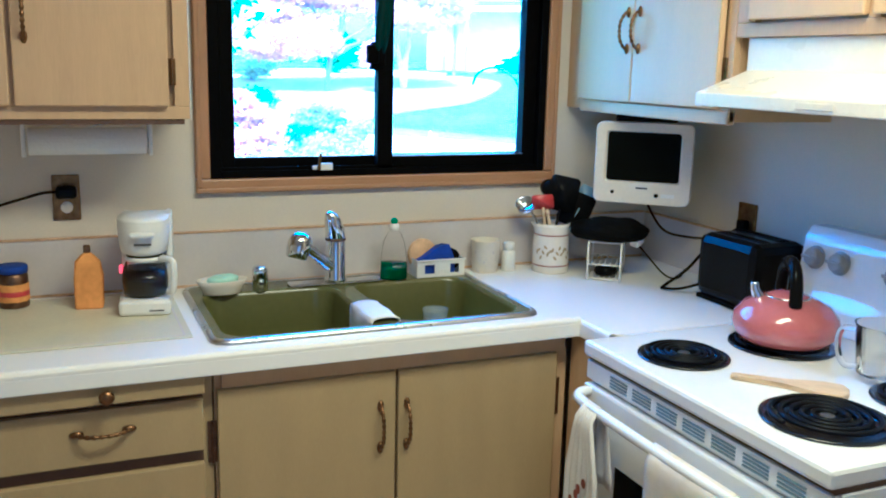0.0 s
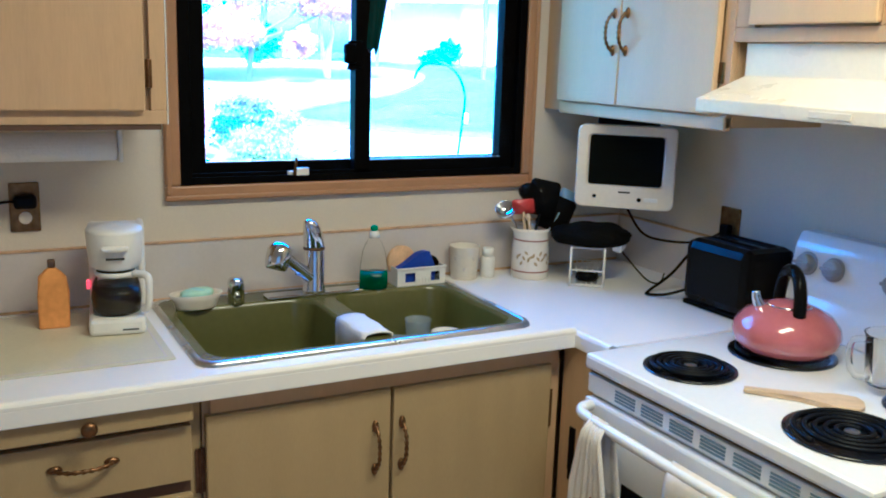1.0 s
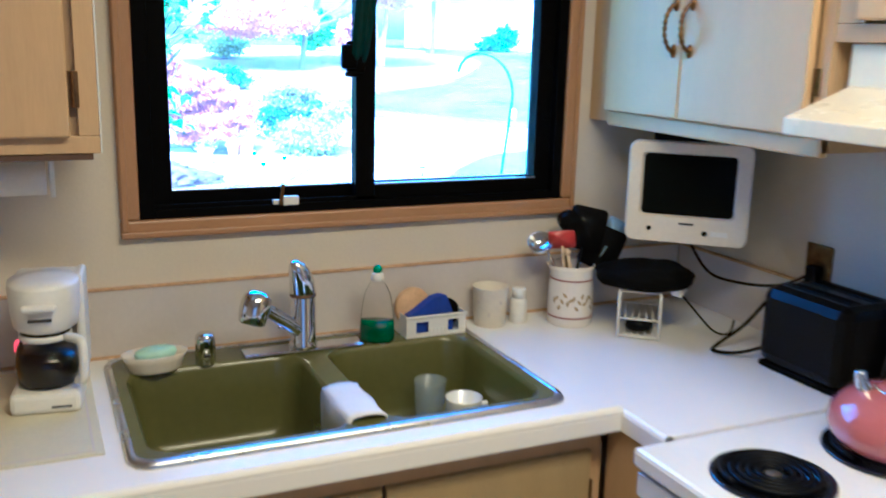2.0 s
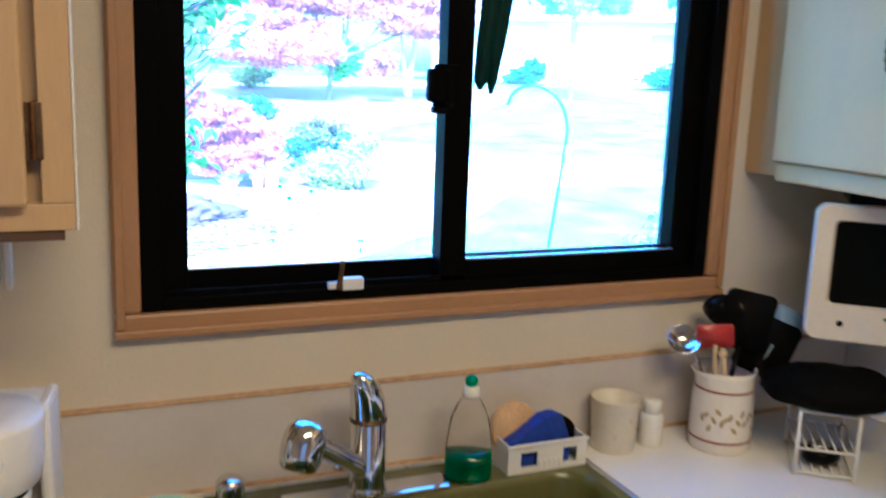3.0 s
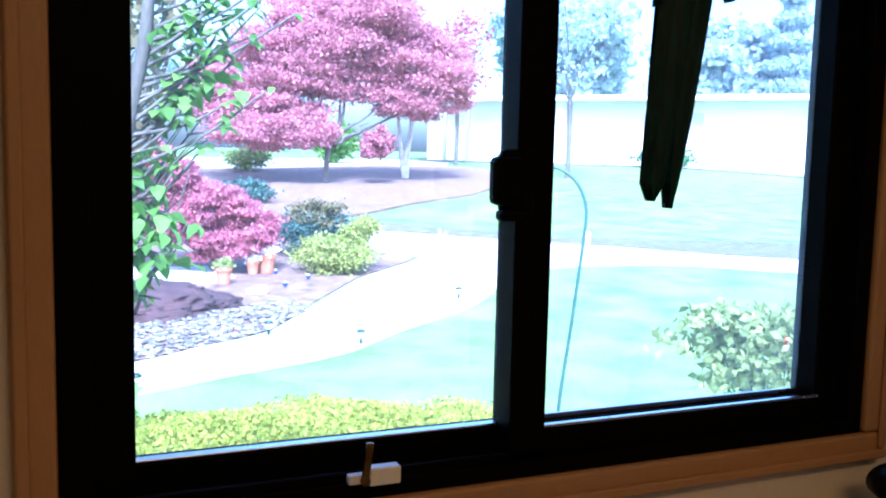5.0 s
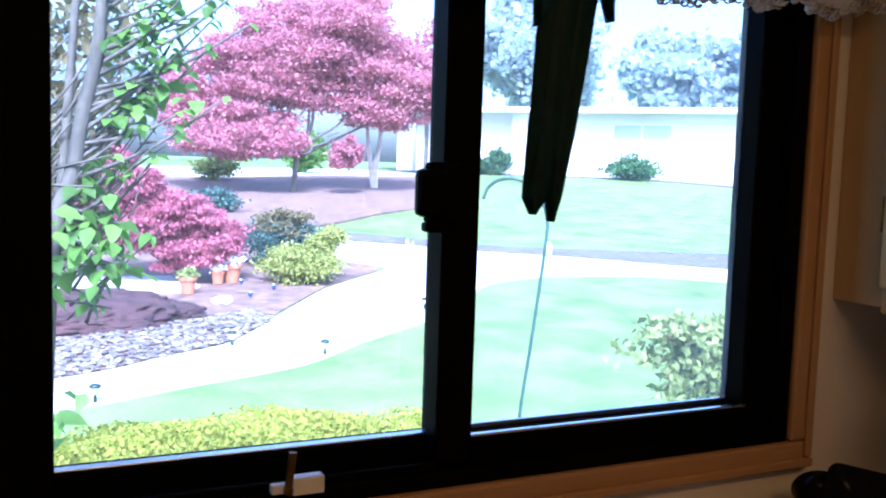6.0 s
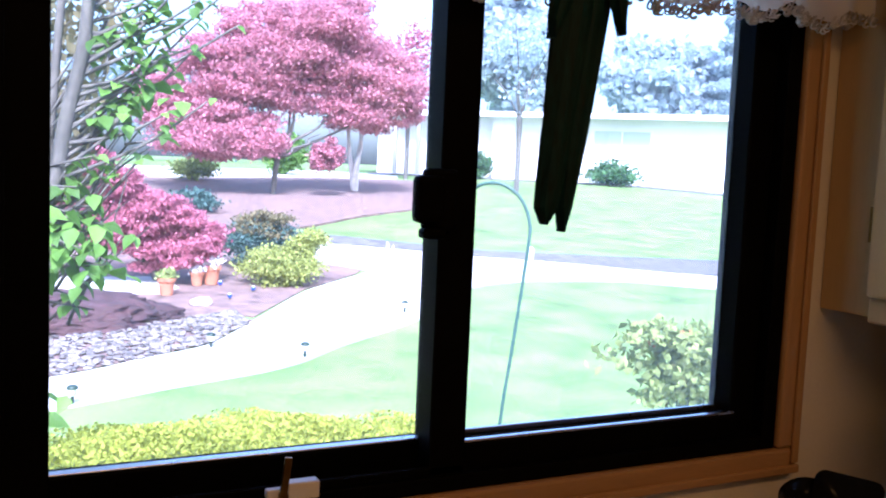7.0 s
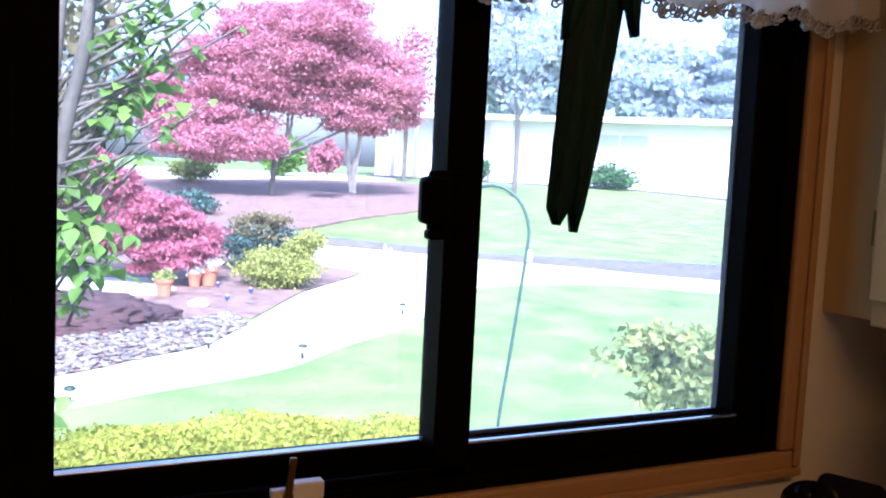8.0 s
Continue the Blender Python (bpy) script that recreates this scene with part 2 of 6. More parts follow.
    # distance haze is mixed into this leaf colour: paler and bluer than foliage
    "fartree": leaf_mat("haze_tinted_leaf", (0.42, 0.49, 0.54), (0.50, 0.57, 0.62), 0.6, 0.12, 0.05),
    "petal": mat("coral_petal", (0.60, 0.10, 0.05), 0.6, vary=0.1),
    "whiteflower": mat("white_petal", (0.78, 0.76, 0.74), 0.6, vary=0.05),
    "grassblade": leaf_mat("grass_blade", (0.07, 0.16, 0.03), (0.13, 0.26, 0.06), 0.25),
    "hookgreen": mat("green_painted_metal", (0.03, 0.075, 0.055), 0.4, vary=0.1),
    "iron": mat("black_iron", (0.012, 0.03, 0.018), 0.45, vary=0.1),
}

M["tumbler"].node_tree.nodes["Principled BSDF"].inputs["Alpha"].default_value = 0.3


# ---- mesh helpers ----
def part(name, bm, material, parent=None, label="", smooth=False, at=None):
    """Links a bmesh as one mesh object under a thing or part."""
    me = bpy.data.meshes.new(name)
    bm.to_mesh(me)
    bm.free()
    me.materials.append(M[material])
    if smooth:
        for p in me.polygons:
            p.use_smooth = True
    ob = new(name, me)
    if parent:
        ob.parent = parent
    if at:
        ob.location = at
    if label:
        ob["label"] = label
    return ob


def thing(name, label, category, at=(0, 0, 0), turn=0.0, group="", kind=""):
    ob = new(name)
    ob.empty_display_size = 0.05
    ob.location = at
    ob.rotation_euler = (0, 0, radians(turn))
    return tagged(ob, label, category, group, kind)


def box(bm, x0, x1, y0, y1, z0, z1, bev=0.0, seg=2):
    vs = [bm.verts.new((x, y, z)) for x in (x0, x1) for y in (y0, y1) for z in (z0, z1)]
    fs = [bm.faces.new([vs[i] for i in q]) for q in ((0, 1, 3, 2), (4, 6, 7, 5), (0, 4, 5, 1), (2, 3, 7, 6), (0, 2, 6, 4), (1, 5, 7, 3))]
    if bev > 0:
        es = list({e for f in fs for e in f.edges})
        bmesh.ops.bevel(bm, geom=es, offset=bev, segments=seg, profile=0.5, affect="EDGES", clamp_overlap=True)
    return bm


def boxes(*dims, bev=0.0):
    bm = bmesh.new()
    for d in dims:
        box(bm, *d, bev=bev)
    return bm


def lathe(profile, seg=28, bm=None, centre=(0, 0, 0), squash=(1, 1)):
    bm = bm or bmesh.new()
    rings = []
    for r, z in profile:
        rings.append([bm.verts.new((centre[0] + max(r, 1e-4) * math.cos(2 * math.pi * k / seg) * squash[0], centre[1] + max(r, 1e-4) * math.sin(2 * math.pi * k / seg) * squash[1], centre[2] + z)) for k in range(seg)])
    for a, b in zip(rings, rings[1:]):
        for k in range(seg):
            bm.faces.new((a[k], a[(k + 1) % seg], b[(k + 1) % seg], b[k]))
    bm.faces.new(rings[0][::-1])
    bm.faces.new(rings[-1])
    return bm


def tube(pts, r, seg=8, bm=None):
    bm = bm or bmesh.new()
    pts = [Vector(p) for p in pts]
    rad = r if isinstance(r, (list, tuple)) else [r] * len(pts)
    rings, side = [], None
    for i, p in enumerate(pts):
        d = (pts[min(i + 1, len(pts) - 1)] - pts[max(i - 1, 0)]).normalized()
        if side is None:
            side = d.orthogonal().normalized()
        side = (side - d * side.dot(d)).normalized()
        up = d.cross(side)
        rings.append([bm.verts.new(p + (side * math.cos(2 * math.pi * k / seg) + up * math.sin(2 * math.pi * k / seg)) * rad[i]) for k in range(seg)])
    for a, b in zip(rings, rings[1:]):
        for k in range(seg):
            bm.faces.new((a[k], a[(k + 1) % seg], b[(k + 1) % seg], b[k]))
    bm.faces.new(rings[0][::-1])
    bm.faces.new(rings[-1])
    return bm


def smooth_path(pts, n=6):
    pts = [Vector(p) for p in pts]
    out = []
    for i in range(len(pts) - 1):
        p0, p1, p2, p3 = pts[max(i - 1, 0)], pts[i], pts[i + 1], pts[min(i + 2, len(pts) - 1)]
        for k in range(n):
            t = k / n
            out.append(0.5 * ((2 * p1) + (p2 - p0) * t + (2 * p0 - 5 * p1 + 4 * p2 - p3) * t * t + (3 * p1 - p0 - 3 * p2 + p3) * t ** 3))
    out.append(pts[-1])
    return out


def prism(poly, z0, z1, bm=None, bev=0.0):
    """A plan outline (counter-clockwise) raised from z0 to z1."""
    bm = bm or bmesh.new()
    a = [bm.verts.new((x, y, z0)) for x, y in poly]
    b = [bm.verts.new((x, y, z1)) for x, y in poly]
    fs = [bm.faces.new(a[::-1]), bm.faces.new(b)]
    n = len(poly)
    fs += [bm.faces.new((a[i], a[(i + 1) % n], b[(i + 1) % n], b[i])) for i in range(n)]
    if bev:
        bmesh.ops.bevel(bm, geom=list({e for f in fs for e in f.edges}), offset=bev, segments=2, profile=0.5, affect="EDGES")
    return bm


def setting(name, bm, material, label="", category="", smooth=False):
    return tagged(part(name, bm, material, smooth=smooth), label, category, "", "structure")


def moved(bm, m):
    bmesh.ops.transform(bm, matrix=m, verts=bm.verts)
    return bm


# ---- the room ----
XR, XL, YB, ZC = 1.555, -2.0, -4.5, 2.44
WX0, WX1, WZ0, WZ1 = 0.095, 1.141, 1.216, 2.06
OX0, OX1, OZ0, OZ1 = WX0 - 0.10, WX1 + 0.14, WZ0 - 0.06, WZ1 + 0.08
setting("wall_north", boxes((XL, WX0, 0, 0.07, -0.1, ZC), (WX1, XR, 0, 0.07, -0.1, ZC), (WX0, WX1, 0, 0.07, -0.1, WZ0), (WX0, WX1, 0, 0.07, WZ1, ZC), (XL, OX0, 0.0705, 0.16, -0.5, ZC), (OX1, XR, 0.0705, 0.16, -0.5, ZC), (OX0, OX1, 0.0705, 0.16, -0.5, OZ0), (OX0, OX1, 0.0705, 0.16, OZ1, ZC)), "wall", "cream painted plaster wall round the kitchen window", "wall")
setting("wall_east", boxes((XR, XR + 0.12, YB, 0.16, -0.1, ZC)), "wall", "cream painted plaster wall behind the cooker", "wall")
setting("wall_west", boxes((XL - 0.12, XL, YB, 0.16, -0.1, ZC)), "wall", "cream painted plaster wall", "wall")
setting("wall_south", boxes((XL - 0.12, XR + 0.12, YB - 0.12, YB, -0.1, ZC)), "wall", "cream painted plaster wall", "wall")
setting("floor", boxes((XL, XR, YB, 0, -0.05, 0.0)), "floor", "tan vinyl kitchen floor", "floor")
setting("ceiling", boxes((XL - 0.12, XR + 0.12, YB - 0.12, 0.16, ZC, ZC + 0.1)), "ceiling", "white painted ceiling", "ceiling")

# ---- the window ----
TW = 0.040
window = thing("window_1", "dark bronze sliding window with oak casing, daylight behind", "window", kind="structure")
part("casing_sill", box(bmesh.new(), WX0 - TW, WX1 + TW, -0.018, 0.0, WZ0 - TW, WZ0, bev=0.005), "trim", window, "honey oak casing")
part("casing_bead", box(bmesh.new(), WX0 - TW, WX1 + TW, -0.024, -0.018, WZ0 - TW + 0.003, WZ0 - TW + 0.016, bev=0.0028), "trim", window)
part("casing_side", box(bmesh.new(), WX0 - TW, WX0, -0.018, 0.0, WZ0 + 0.001, WZ1 + TW, bev=0.005), "trimv", window)
part("casing_side", box(bmesh.new(), WX1, WX1 + TW, -0.018, 0.0, WZ0 + 0.001, WZ1 + TW, bev=0.005), "trimv", window)
part("casing_bead", box(bmesh.new(), WX0 - TW + 0.003, WX0 - TW + 0.016, -0.024, -0.018, WZ0 - TW + 0.018, WZ1 + TW, bev=0.0028), "trimv", window)
part("casing_bead", box(bmesh.new(), WX1 + TW - 0.016, WX1 + TW - 0.003, -0.024, -0.018, WZ0 - TW + 0.018, WZ1 + TW, bev=0.0028), "trimv", window)
part("casing_head", box(bmesh.new(), WX0, WX1, -0.018, 0.0, WZ1, WZ1 + TW, bev=0.005), "trim", window)
GX0, GX1, GX2, GX3 = 0.168, 0.583, 0.634, 1.072
# outer frame: jambs, sill and head, with the channel of the slider
frame_1 = part("window_frame", boxes((WX0, WX0 + 0.032, -0.010, 0.066, WZ0, WZ1), (WX1 - 0.026, WX1, -0.010, 0.066, WZ0, WZ1), (WX0 + 0.032, WX1 - 0.026, -0.010, 0.066, WZ0, WZ0 + 0.020), (WX0 + 0.032, WX1 - 0.026, -0.010, 0.066, WZ1 - 0.03, WZ1), bev=0.002), "black", window)
part("sill_track", boxes((WX0 + 0.032, GX2, -0.004, 0.004, WZ0 + 0.020, WZ0 + 0.030), (WX0 + 0.032, WX1 - 0.026, 0.0595, 0.0645, WZ0 + 0.0205, WZ0 + 0.034), bev=0.001), "black", frame_1)
# sliding sash, nearer the room
SZ0, SZ1 = WZ0 + 0.0185, WZ1 - 0.0285
sash = part("sliding_sash", boxes((WX0 + 0.029, GX0, 0.016, 0.064, SZ0, SZ1), (GX1, GX2 - 0.003, -0.004, 0.030, SZ0, SZ1), (GX1 + 0.013, GX2 - 0.003, 0.0302, 0.0455, SZ0, SZ1), (GX1 + 0.013, GX2 - 0.0405, 0.0457, 0.064, SZ0, SZ1), (GX0, GX1 + 0.013, 0.0305, 0.064, SZ0, 1.2695), (GX0, GX1 + 0.013, 0.0305, 0.064, SZ1 - 0.045, SZ1), bev=0.002), "black", window)
part("glazing_bead", boxes((GX0, GX1 + 0.012, 0.0325, 0.046, 1.2698, 1.2725), bev=0.001), "steel", sash)
part("pane", boxes((GX0 - 0.004, GX1 + 0.016, 0.054, 0.058, 1.266, SZ1 - 0.04)), "sashglass", sash).visible_shadow = False
fixed = part("fixed_sash", boxes((GX2 - 0.040, GX2, 0.0465, 0.062, SZ0, SZ1), (GX3, WX1 - 0.024, 0.012, 0.060, SZ0, SZ1), (GX2, GX3, 0.003, 0.060, SZ0, 1.2695), (GX2, GX3, 0.012, 0.060, SZ1 - 0.045, SZ1), bev=0.0025), "black", window)
part("glazing_bead", boxes((GX2, GX3, 0.004, 0.012, 1.2698, 1.2730), (GX2, GX3, 0.0365, 0.042, 1.2698, 1.2760), bev=0.001), "steel", fixed)
part("pane", boxes((GX2 - 0.004, GX3 + 0.004, 0.045, 0.049, 1.258, SZ1 - 0.04)), "fixedglass", fixed).visible_shadow = False
# pull on the meeting stile
pull = bmesh.new()
box(pull, 0.556, 0.600, -0.020, -0.0045, 1.530, 1.602, bev=0.006)
box(pull, 0.540, 0.576, -0.036, -0.014, 1.540, 1.594, bev=0.007)
box(pull, 0.552, 0.582, -0.028, -0.010, 1.522, 1.534, bev=0.004)
part("sash_pull", pull, "black", window)
# white security latch on the bottom rail
lt = thing("window_latch", "small white metal thumb latch on the window rail", "latch", at=(0.408, -0.010, 1.2355))
part("latch_body", box(bmesh.new(), -0.004, 0.032, -0.016, 0.0, 0.0, 0.020, bev=0.002), "white", lt)
part("latch_base", box(bmesh.new(), -0.026, -0.005, -0.011, 0.0, 0.002, 0.013, bev=0.002), "white", lt)
part("thumb_lever", moved(boxes((-0.004, 0.004, -0.0065, -0.0015, 0, 0.046), bev=0.001), pose(-0.010, -0.012, 0.004, 0, 7, 0)), "brass", lt, "brass lever")
part("latch_screw", moved(lathe([(0.0055, 0), (0.0055, 0.004), (0.003, 0.006)], 12), pose(-0.008, -0.011, 0.006, 90, 0, 0)), "bronze", lt)

# ---- worktop, splash and sink ----
CZ, CF, IX, SY = 0.914, -0.660, 0.905, -0.795
SX0, SX1, SYF, SYB = 0.0, 0.838, -0.585, -0.035
wt = thing("worktop", "white laminate worktop with a raised front lip", "worktop", kind="structure")
E0, E1, F0, F1 = SX0 + 0.012, SX1 - 0.012, SYF + 0.012, SYB - 0.012
gx_, gy_ = [XL, E0, E1, IX + 0.002, XR], [SY + 0.004, CF + 0.002, F0, F1, 0.0]
slab = bmesh.new()
gv = [[slab.verts.new((x, y, CZ)) for x in gx_] for y in gy_]
for r in range(4):
    for c in range(4):
        # the sink's cut-out, and the floor in front of the straight run
        if (r == 2 and c == 1) or (r == 0 and c < 3):
            continue
        slab.faces.new((gv[r][c], gv[r][c + 1], gv[r + 1][c + 1], gv[r + 1][c]))
low = bmesh.ops.extrude_face_region(slab, geom=slab.faces[:])["geom"]
bmesh.ops.translate(slab, verts=[v for v in low if isinstance(v, bmesh.types.BMVert)], vec=(0, 0, -0.038))
bmesh.ops.delete(slab, geom=[v for v in slab.verts if not v.link_faces], context="VERTS")
bmesh.ops.recalc_face_normals(slab, faces=slab.faces[:])
part("top", slab, "counter", wt)
for pts, rad, bx in (
    ([(XL, CF + 0.010, CZ - 0.001), (IX, CF + 0.010, CZ - 0.001)], 0.012, (XL, IX + 0.004, CF - 0.0015, CF + 0.012)),
    ([(IX + 0.008, CF + 0.004, CZ - 0.007), (IX + 0.008, SY + 0.004, CZ - 0.007)], 0.0112, (IX - 0.0035, IX + 0.012, SY + 0.004, CF + 0.004)),
):
    nose = part("front_lip", box(bmesh.new(), *bx, CZ - 0.040, CZ - 0.004, bev=0.003), "counter", wt)
    part("lip_bead", tube(pts, rad, 12), "counter", nose)
setting("backsplash", boxes((XL, XR - 0.013, -0.012, 0.0, CZ, 1.066), (XR - 0.012, XR, SY, -0.012, CZ, 1.066), bev=0.0015), "splash", "pale grey laminate splash strip behind the worktop", "backsplash")
setting("trim", boxes((XL, XR - 0.015, -0.0145, -0.0002, 1.0662, 1.0712), (XR - 0.0145, XR - 0.0002, SY, -0.015, 1.0662, 1.0712), bev=0.001), "caulk", "thin tan edge strip along the splash", "trim")
setting("sealant", boxes((XL, XR - 0.015, -0.0165, -0.0122, CZ + 0.0003, CZ + 0.007), bev=0.001), "caulk", "brown sealant line behind the worktop", "sealant")

sink = thing("kitchen_sink", "olive green enamelled double sink with a steel rim", "sink")


def round_rect(x0, x1, y0, y1, r, n=6):
    pts = []
    for cx, cy, a in ((x1 - r, y1 - r, 0), (x0 + r, y1 - r, 90), (x0 + r, y0 + r, 180), (x1 - r, y0 + r, 270)):
        for k in range(n + 1):
            t = radians(a + 90 * k / n)
            pts.append((cx + r * math.cos(t), cy + r * math.sin(t)))
    return pts


def bowl_mesh(x0, x1, y0, y1, depth, top):
    """An open bowl with rounded corners, sloping walls and a dished floor."""
    bm = bmesh.new()
    prev = None
    for inset, z, r in ((0, 0, 0.06), (0.004, -0.004, 0.058), (0.008, -0.014, 0.055), (0.016, -depth * 0.55, 0.05), (0.022, -depth + 0.03, 0.05), (0.034, -depth + 0.008, 0.05), (0.06, -depth, 0.04)):
        ring = [bm.verts.new((x, y, top + z)) for x, y in round_rect(x0 + inset, x1 - inset, y0 + inset, y1 - inset, r)]
        if prev:
            for k in range(len(ring)):
                bm.faces.new((prev[k], prev[(k + 1) % len(ring)], ring[(k + 1) % len(ring)], ring[k]))
        prev = ring
    bm.faces.new(prev)
    for f in bm.faces:
        f.normal_flip()
    return bm


BY0, BY1 = SYF + 0.030, SYB - 0.105
BX = ((0.035, 0.405), (0.455, 0.803))
TOP = CZ + 0.009
deck = bmesh.new()
outer = round_rect(SX0 + 0.010, SX1 - 0.010, SYF + 0.010, SYB - 0.010, 0.035)
loops = [outer] + [round_rect(a, b, BY0, BY1, 0.06) for a, b in BX]
edges = []
for lp in loops:
    vs = [deck.verts.new((x, y, TOP)) for x, y in lp]
    edges += [deck.edges.new((vs[i], vs[(i + 1) % len(vs)])) for i in range(len(vs))]
bmesh.ops.triangle_fill(deck, use_beauty=True, use_dissolve=False, edges=edges)
for f in deck.faces:
    if f.normal.z < 0:
        f.normal_flip()
part("deck", deck, "olive", sink)
for a, b in BX:
    part("bowl", bowl_mesh(a, b, BY0, BY1, 0.185, TOP), "olive", sink, smooth=True)
rim = bmesh.new()
prev = None
for inset, z in ((0.0, 0.0005), (0.001, 0.006), (0.005, 0.0105), (0.010, 0.0115), (0.014, 0.0105), (0.016, 0.0085)):
    rr = [rim.verts.new((x, y, CZ + z)) for x, y in round_rect(SX0 + inset, SX1 - inset, SYF + inset, SYB - inset, 0.045 - inset * 0.5)]
    if prev:
        for k in range(len(rr)):
            rim.faces.new((prev[k], prev[(k + 1) % len(rr)], rr[(k + 1) % len(rr)], rr[k]))
    prev = rr
part("rim", rim, "steel", sink, "steel rim", smooth=True)
for a, b in BX:
    part("drain", lathe([(0.045, 0.0), (0.045, 0.003), (0.032, 0.004), (0.028, 0.001), (0.010, 0.001)], 24, centre=((a + b) / 2, (BY0 + BY1) / 2, TOP - 0.1848)), "steel", sink, "steel drain", smooth=True)


# ---- base and wall cabinets ----
def bail(parent, at, turn=0.0, upright=True, length=0.10, material="brass"):
    """A twisted bail handle with leaf-shaped ends."""
    bm = bmesh.new()
    h = length / 2
    pts = smooth_path([(0, 0, -h), (0, -0.012, -h * 0.93), (0, -0.026, -h * 0.5), (0, -0.029, 0), (0, -0.026, h * 0.5), (0, -0.012, h * 0.93), (0, 0, h)], 6)
    rad = [0.0044 + 0.0013 * math.sin(i * 1.9) for i in range(len(pts))]
    tube(pts, rad, 8, bm)
    for s in (-1, 1):
        lathe([(0.0100, 0), (0.0100, 0.003), (0.005, 0.007)], 12, bm, (0, 0, 0))
        bm.verts.ensure_lookup_table()
        vs = bm.verts[-36:]
        bmesh.ops.transform(bm, matrix=pose(0, 0, s * h, 90, 0, 0) @ Matrix.Diagonal((0.8, 1.5, 1, 1)), verts=vs)
    m = pose(*at, 0, 0, turn) @ (Matrix.Identity(4) if upright else pose(0, 0, 0, 0, 90, 0))
    return part("handle", moved(bm, m), material, parent, "twisted brass handle", smooth=True)


def hinge(parent, at, turn=0.0, height=0.064, material="brass"):
    bm = boxes((-0.010, 0.010, -0.0026, 0.0, -height / 2, height / 2), bev=0.0008)
    tube([(0.0, -0.0035, -height / 2), (0.0, -0.0035, height / 2)], 0.0035, 8, bm)
    return part("hinge", moved(bm, pose(*at, 0, 0, turn)), material, parent, "brass hinge")


FY = -0.600
# drawer base: cutting board, drawers
db = thing("drawer_cabinet", "cream base cabinet with drawers and pull-out cutting board", "cabinet")
part("body", boxes((-0.62, -0.004, FY, -0.02, 0.10, CZ - 0.040)), "dimdoor", db)
part("dark_reveal", boxes((-0.60, -0.026, FY - 0.003, FY - 0.0005, 0.12, 0.872)), "gap", db, "dark gap round the drawers")
brd = part("cutting_board", boxes((-0.60, -0.026, FY - 0.046, FY - 0.004, 0.830, 0.871), bev=0.003), "dimdoor", db)
part("knob", moved(lathe([(0.007, 0), (0.006, 0.008), (0.013, 0.014), (0.016, 0.020), (0.013, 0.026), (0.004, 0.028)], 18), pose(-0.226, FY - 0.046, 0.852, 90, 0, 0)), "brass", brd, "round brass knob", smooth=True)
for z0, z1 in ((0.690, 0.812), (0.50, 0.660), (0.13, 0.475)):
    dr = part("drawer_front", boxes((-0.60, -0.026, FY - 0.022, FY - 0.004, z0, z1), bev=0.003), "dimdoor", db)
    bail(dr, (-0.235, FY - 0.022, (z0 + z1) / 2 + 0.012), 0, False, 0.105)
part("plinth", boxes((-0.62, -0.004, FY + 0.07, FY + 0.09, 0, 0.10)), "gap", db)
for k in range(2):
    c = thing("base_cabinet", "cream painted base cabinet with flush door", "cabinet")
    x0 = -0.622 - 0.69 * (k + 1)
    part("body", boxes((x0, x0 + 0.686, FY, -0.02, 0.10, CZ - 0.040)), "dimdoor", c)
    d = part("door", boxes((x0 + 0.02, x0 + 0.666, FY - 0.022, FY - 0.003, 0.13, 0.84), bev=0.003), "dimdoor", c)
    bail(d, (x0 + 0.60, FY - 0.022, 0.72))
    part("plinth", boxes((x0, x0 + 0.686, FY + 0.07, FY + 0.09, 0, 0.10)), "gap", c)
# sink base with its two doors
sb = thing("sink_cabinet", "cream sink cabinet with two flush doors and brass handles", "cabinet")
part("side_panel", boxes((0.0, 0.016, FY + 0.002, -0.02, 0.10, CZ - 0.040)), "dimdoor", sb)
part("side_panel", boxes((0.874, 0.890, FY + 0.002, -0.02, 0.10, CZ - 0.040)), "dimdoor", sb)
part("face_frame", boxes((0.0, 0.016, FY - 0.001, FY + 0.002, 0.10, CZ - 0.040), (0.016, 0.890, FY - 0.014, FY + 0.018, 0.826, CZ - 0.040), (0.858, 0.903, FY - 0.001, FY + 0.018, 0.10, 0.828), (0.016, 0.858, FY - 0.001, FY + 0.018, 0.10, 0.135), (0.424, 0.432, FY, FY + 0.018, 0.135, 0.828)), "tanwood", sb, "tan wooden face frame")
part("cabinet_floor", boxes((0.016, 0.874, FY + 0.02, -0.02, 0.11, 0.13)), "dimdoor", sb)
for x0, x1, hx, gx in ((0.004, 0.424, 0.385, 0.002), (0.431, 0.866, 0.452, 0.868)):
    d = part("door", boxes((x0, x1, FY - 0.022, FY - 0.003, 0.125, 0.8245), bev=0.0035), "dimdoor", sb)
    bail(d, (hx, FY - 0.022, 0.688), 0, True, 0.105)
    hinge(d, (gx - 0.008 if gx < 0.4 else gx + 0.006, FY - 0.0025, 0.70), 0, 0.10, "bronze")
part("plinth", boxes((0.0, 0.890, FY + 0.07, FY + 0.09, 0, 0.10)), "gap", sb)
# filler return between the corner and the cooker
fr = thing("corner_filler", "tan wooden filler cabinet beside the cooker", "cabinet")
part("panel", boxes((0.915, 0.934, SY + 0.006, FY - 0.003, 0.10, CZ - 0.040), bev=0.002), "tanwood", fr)
part("end_board", boxes((0.936, XR - 0.02, SY + 0.006, SY + 0.022, 0.10, CZ - 0.040)), "tanwood", fr)
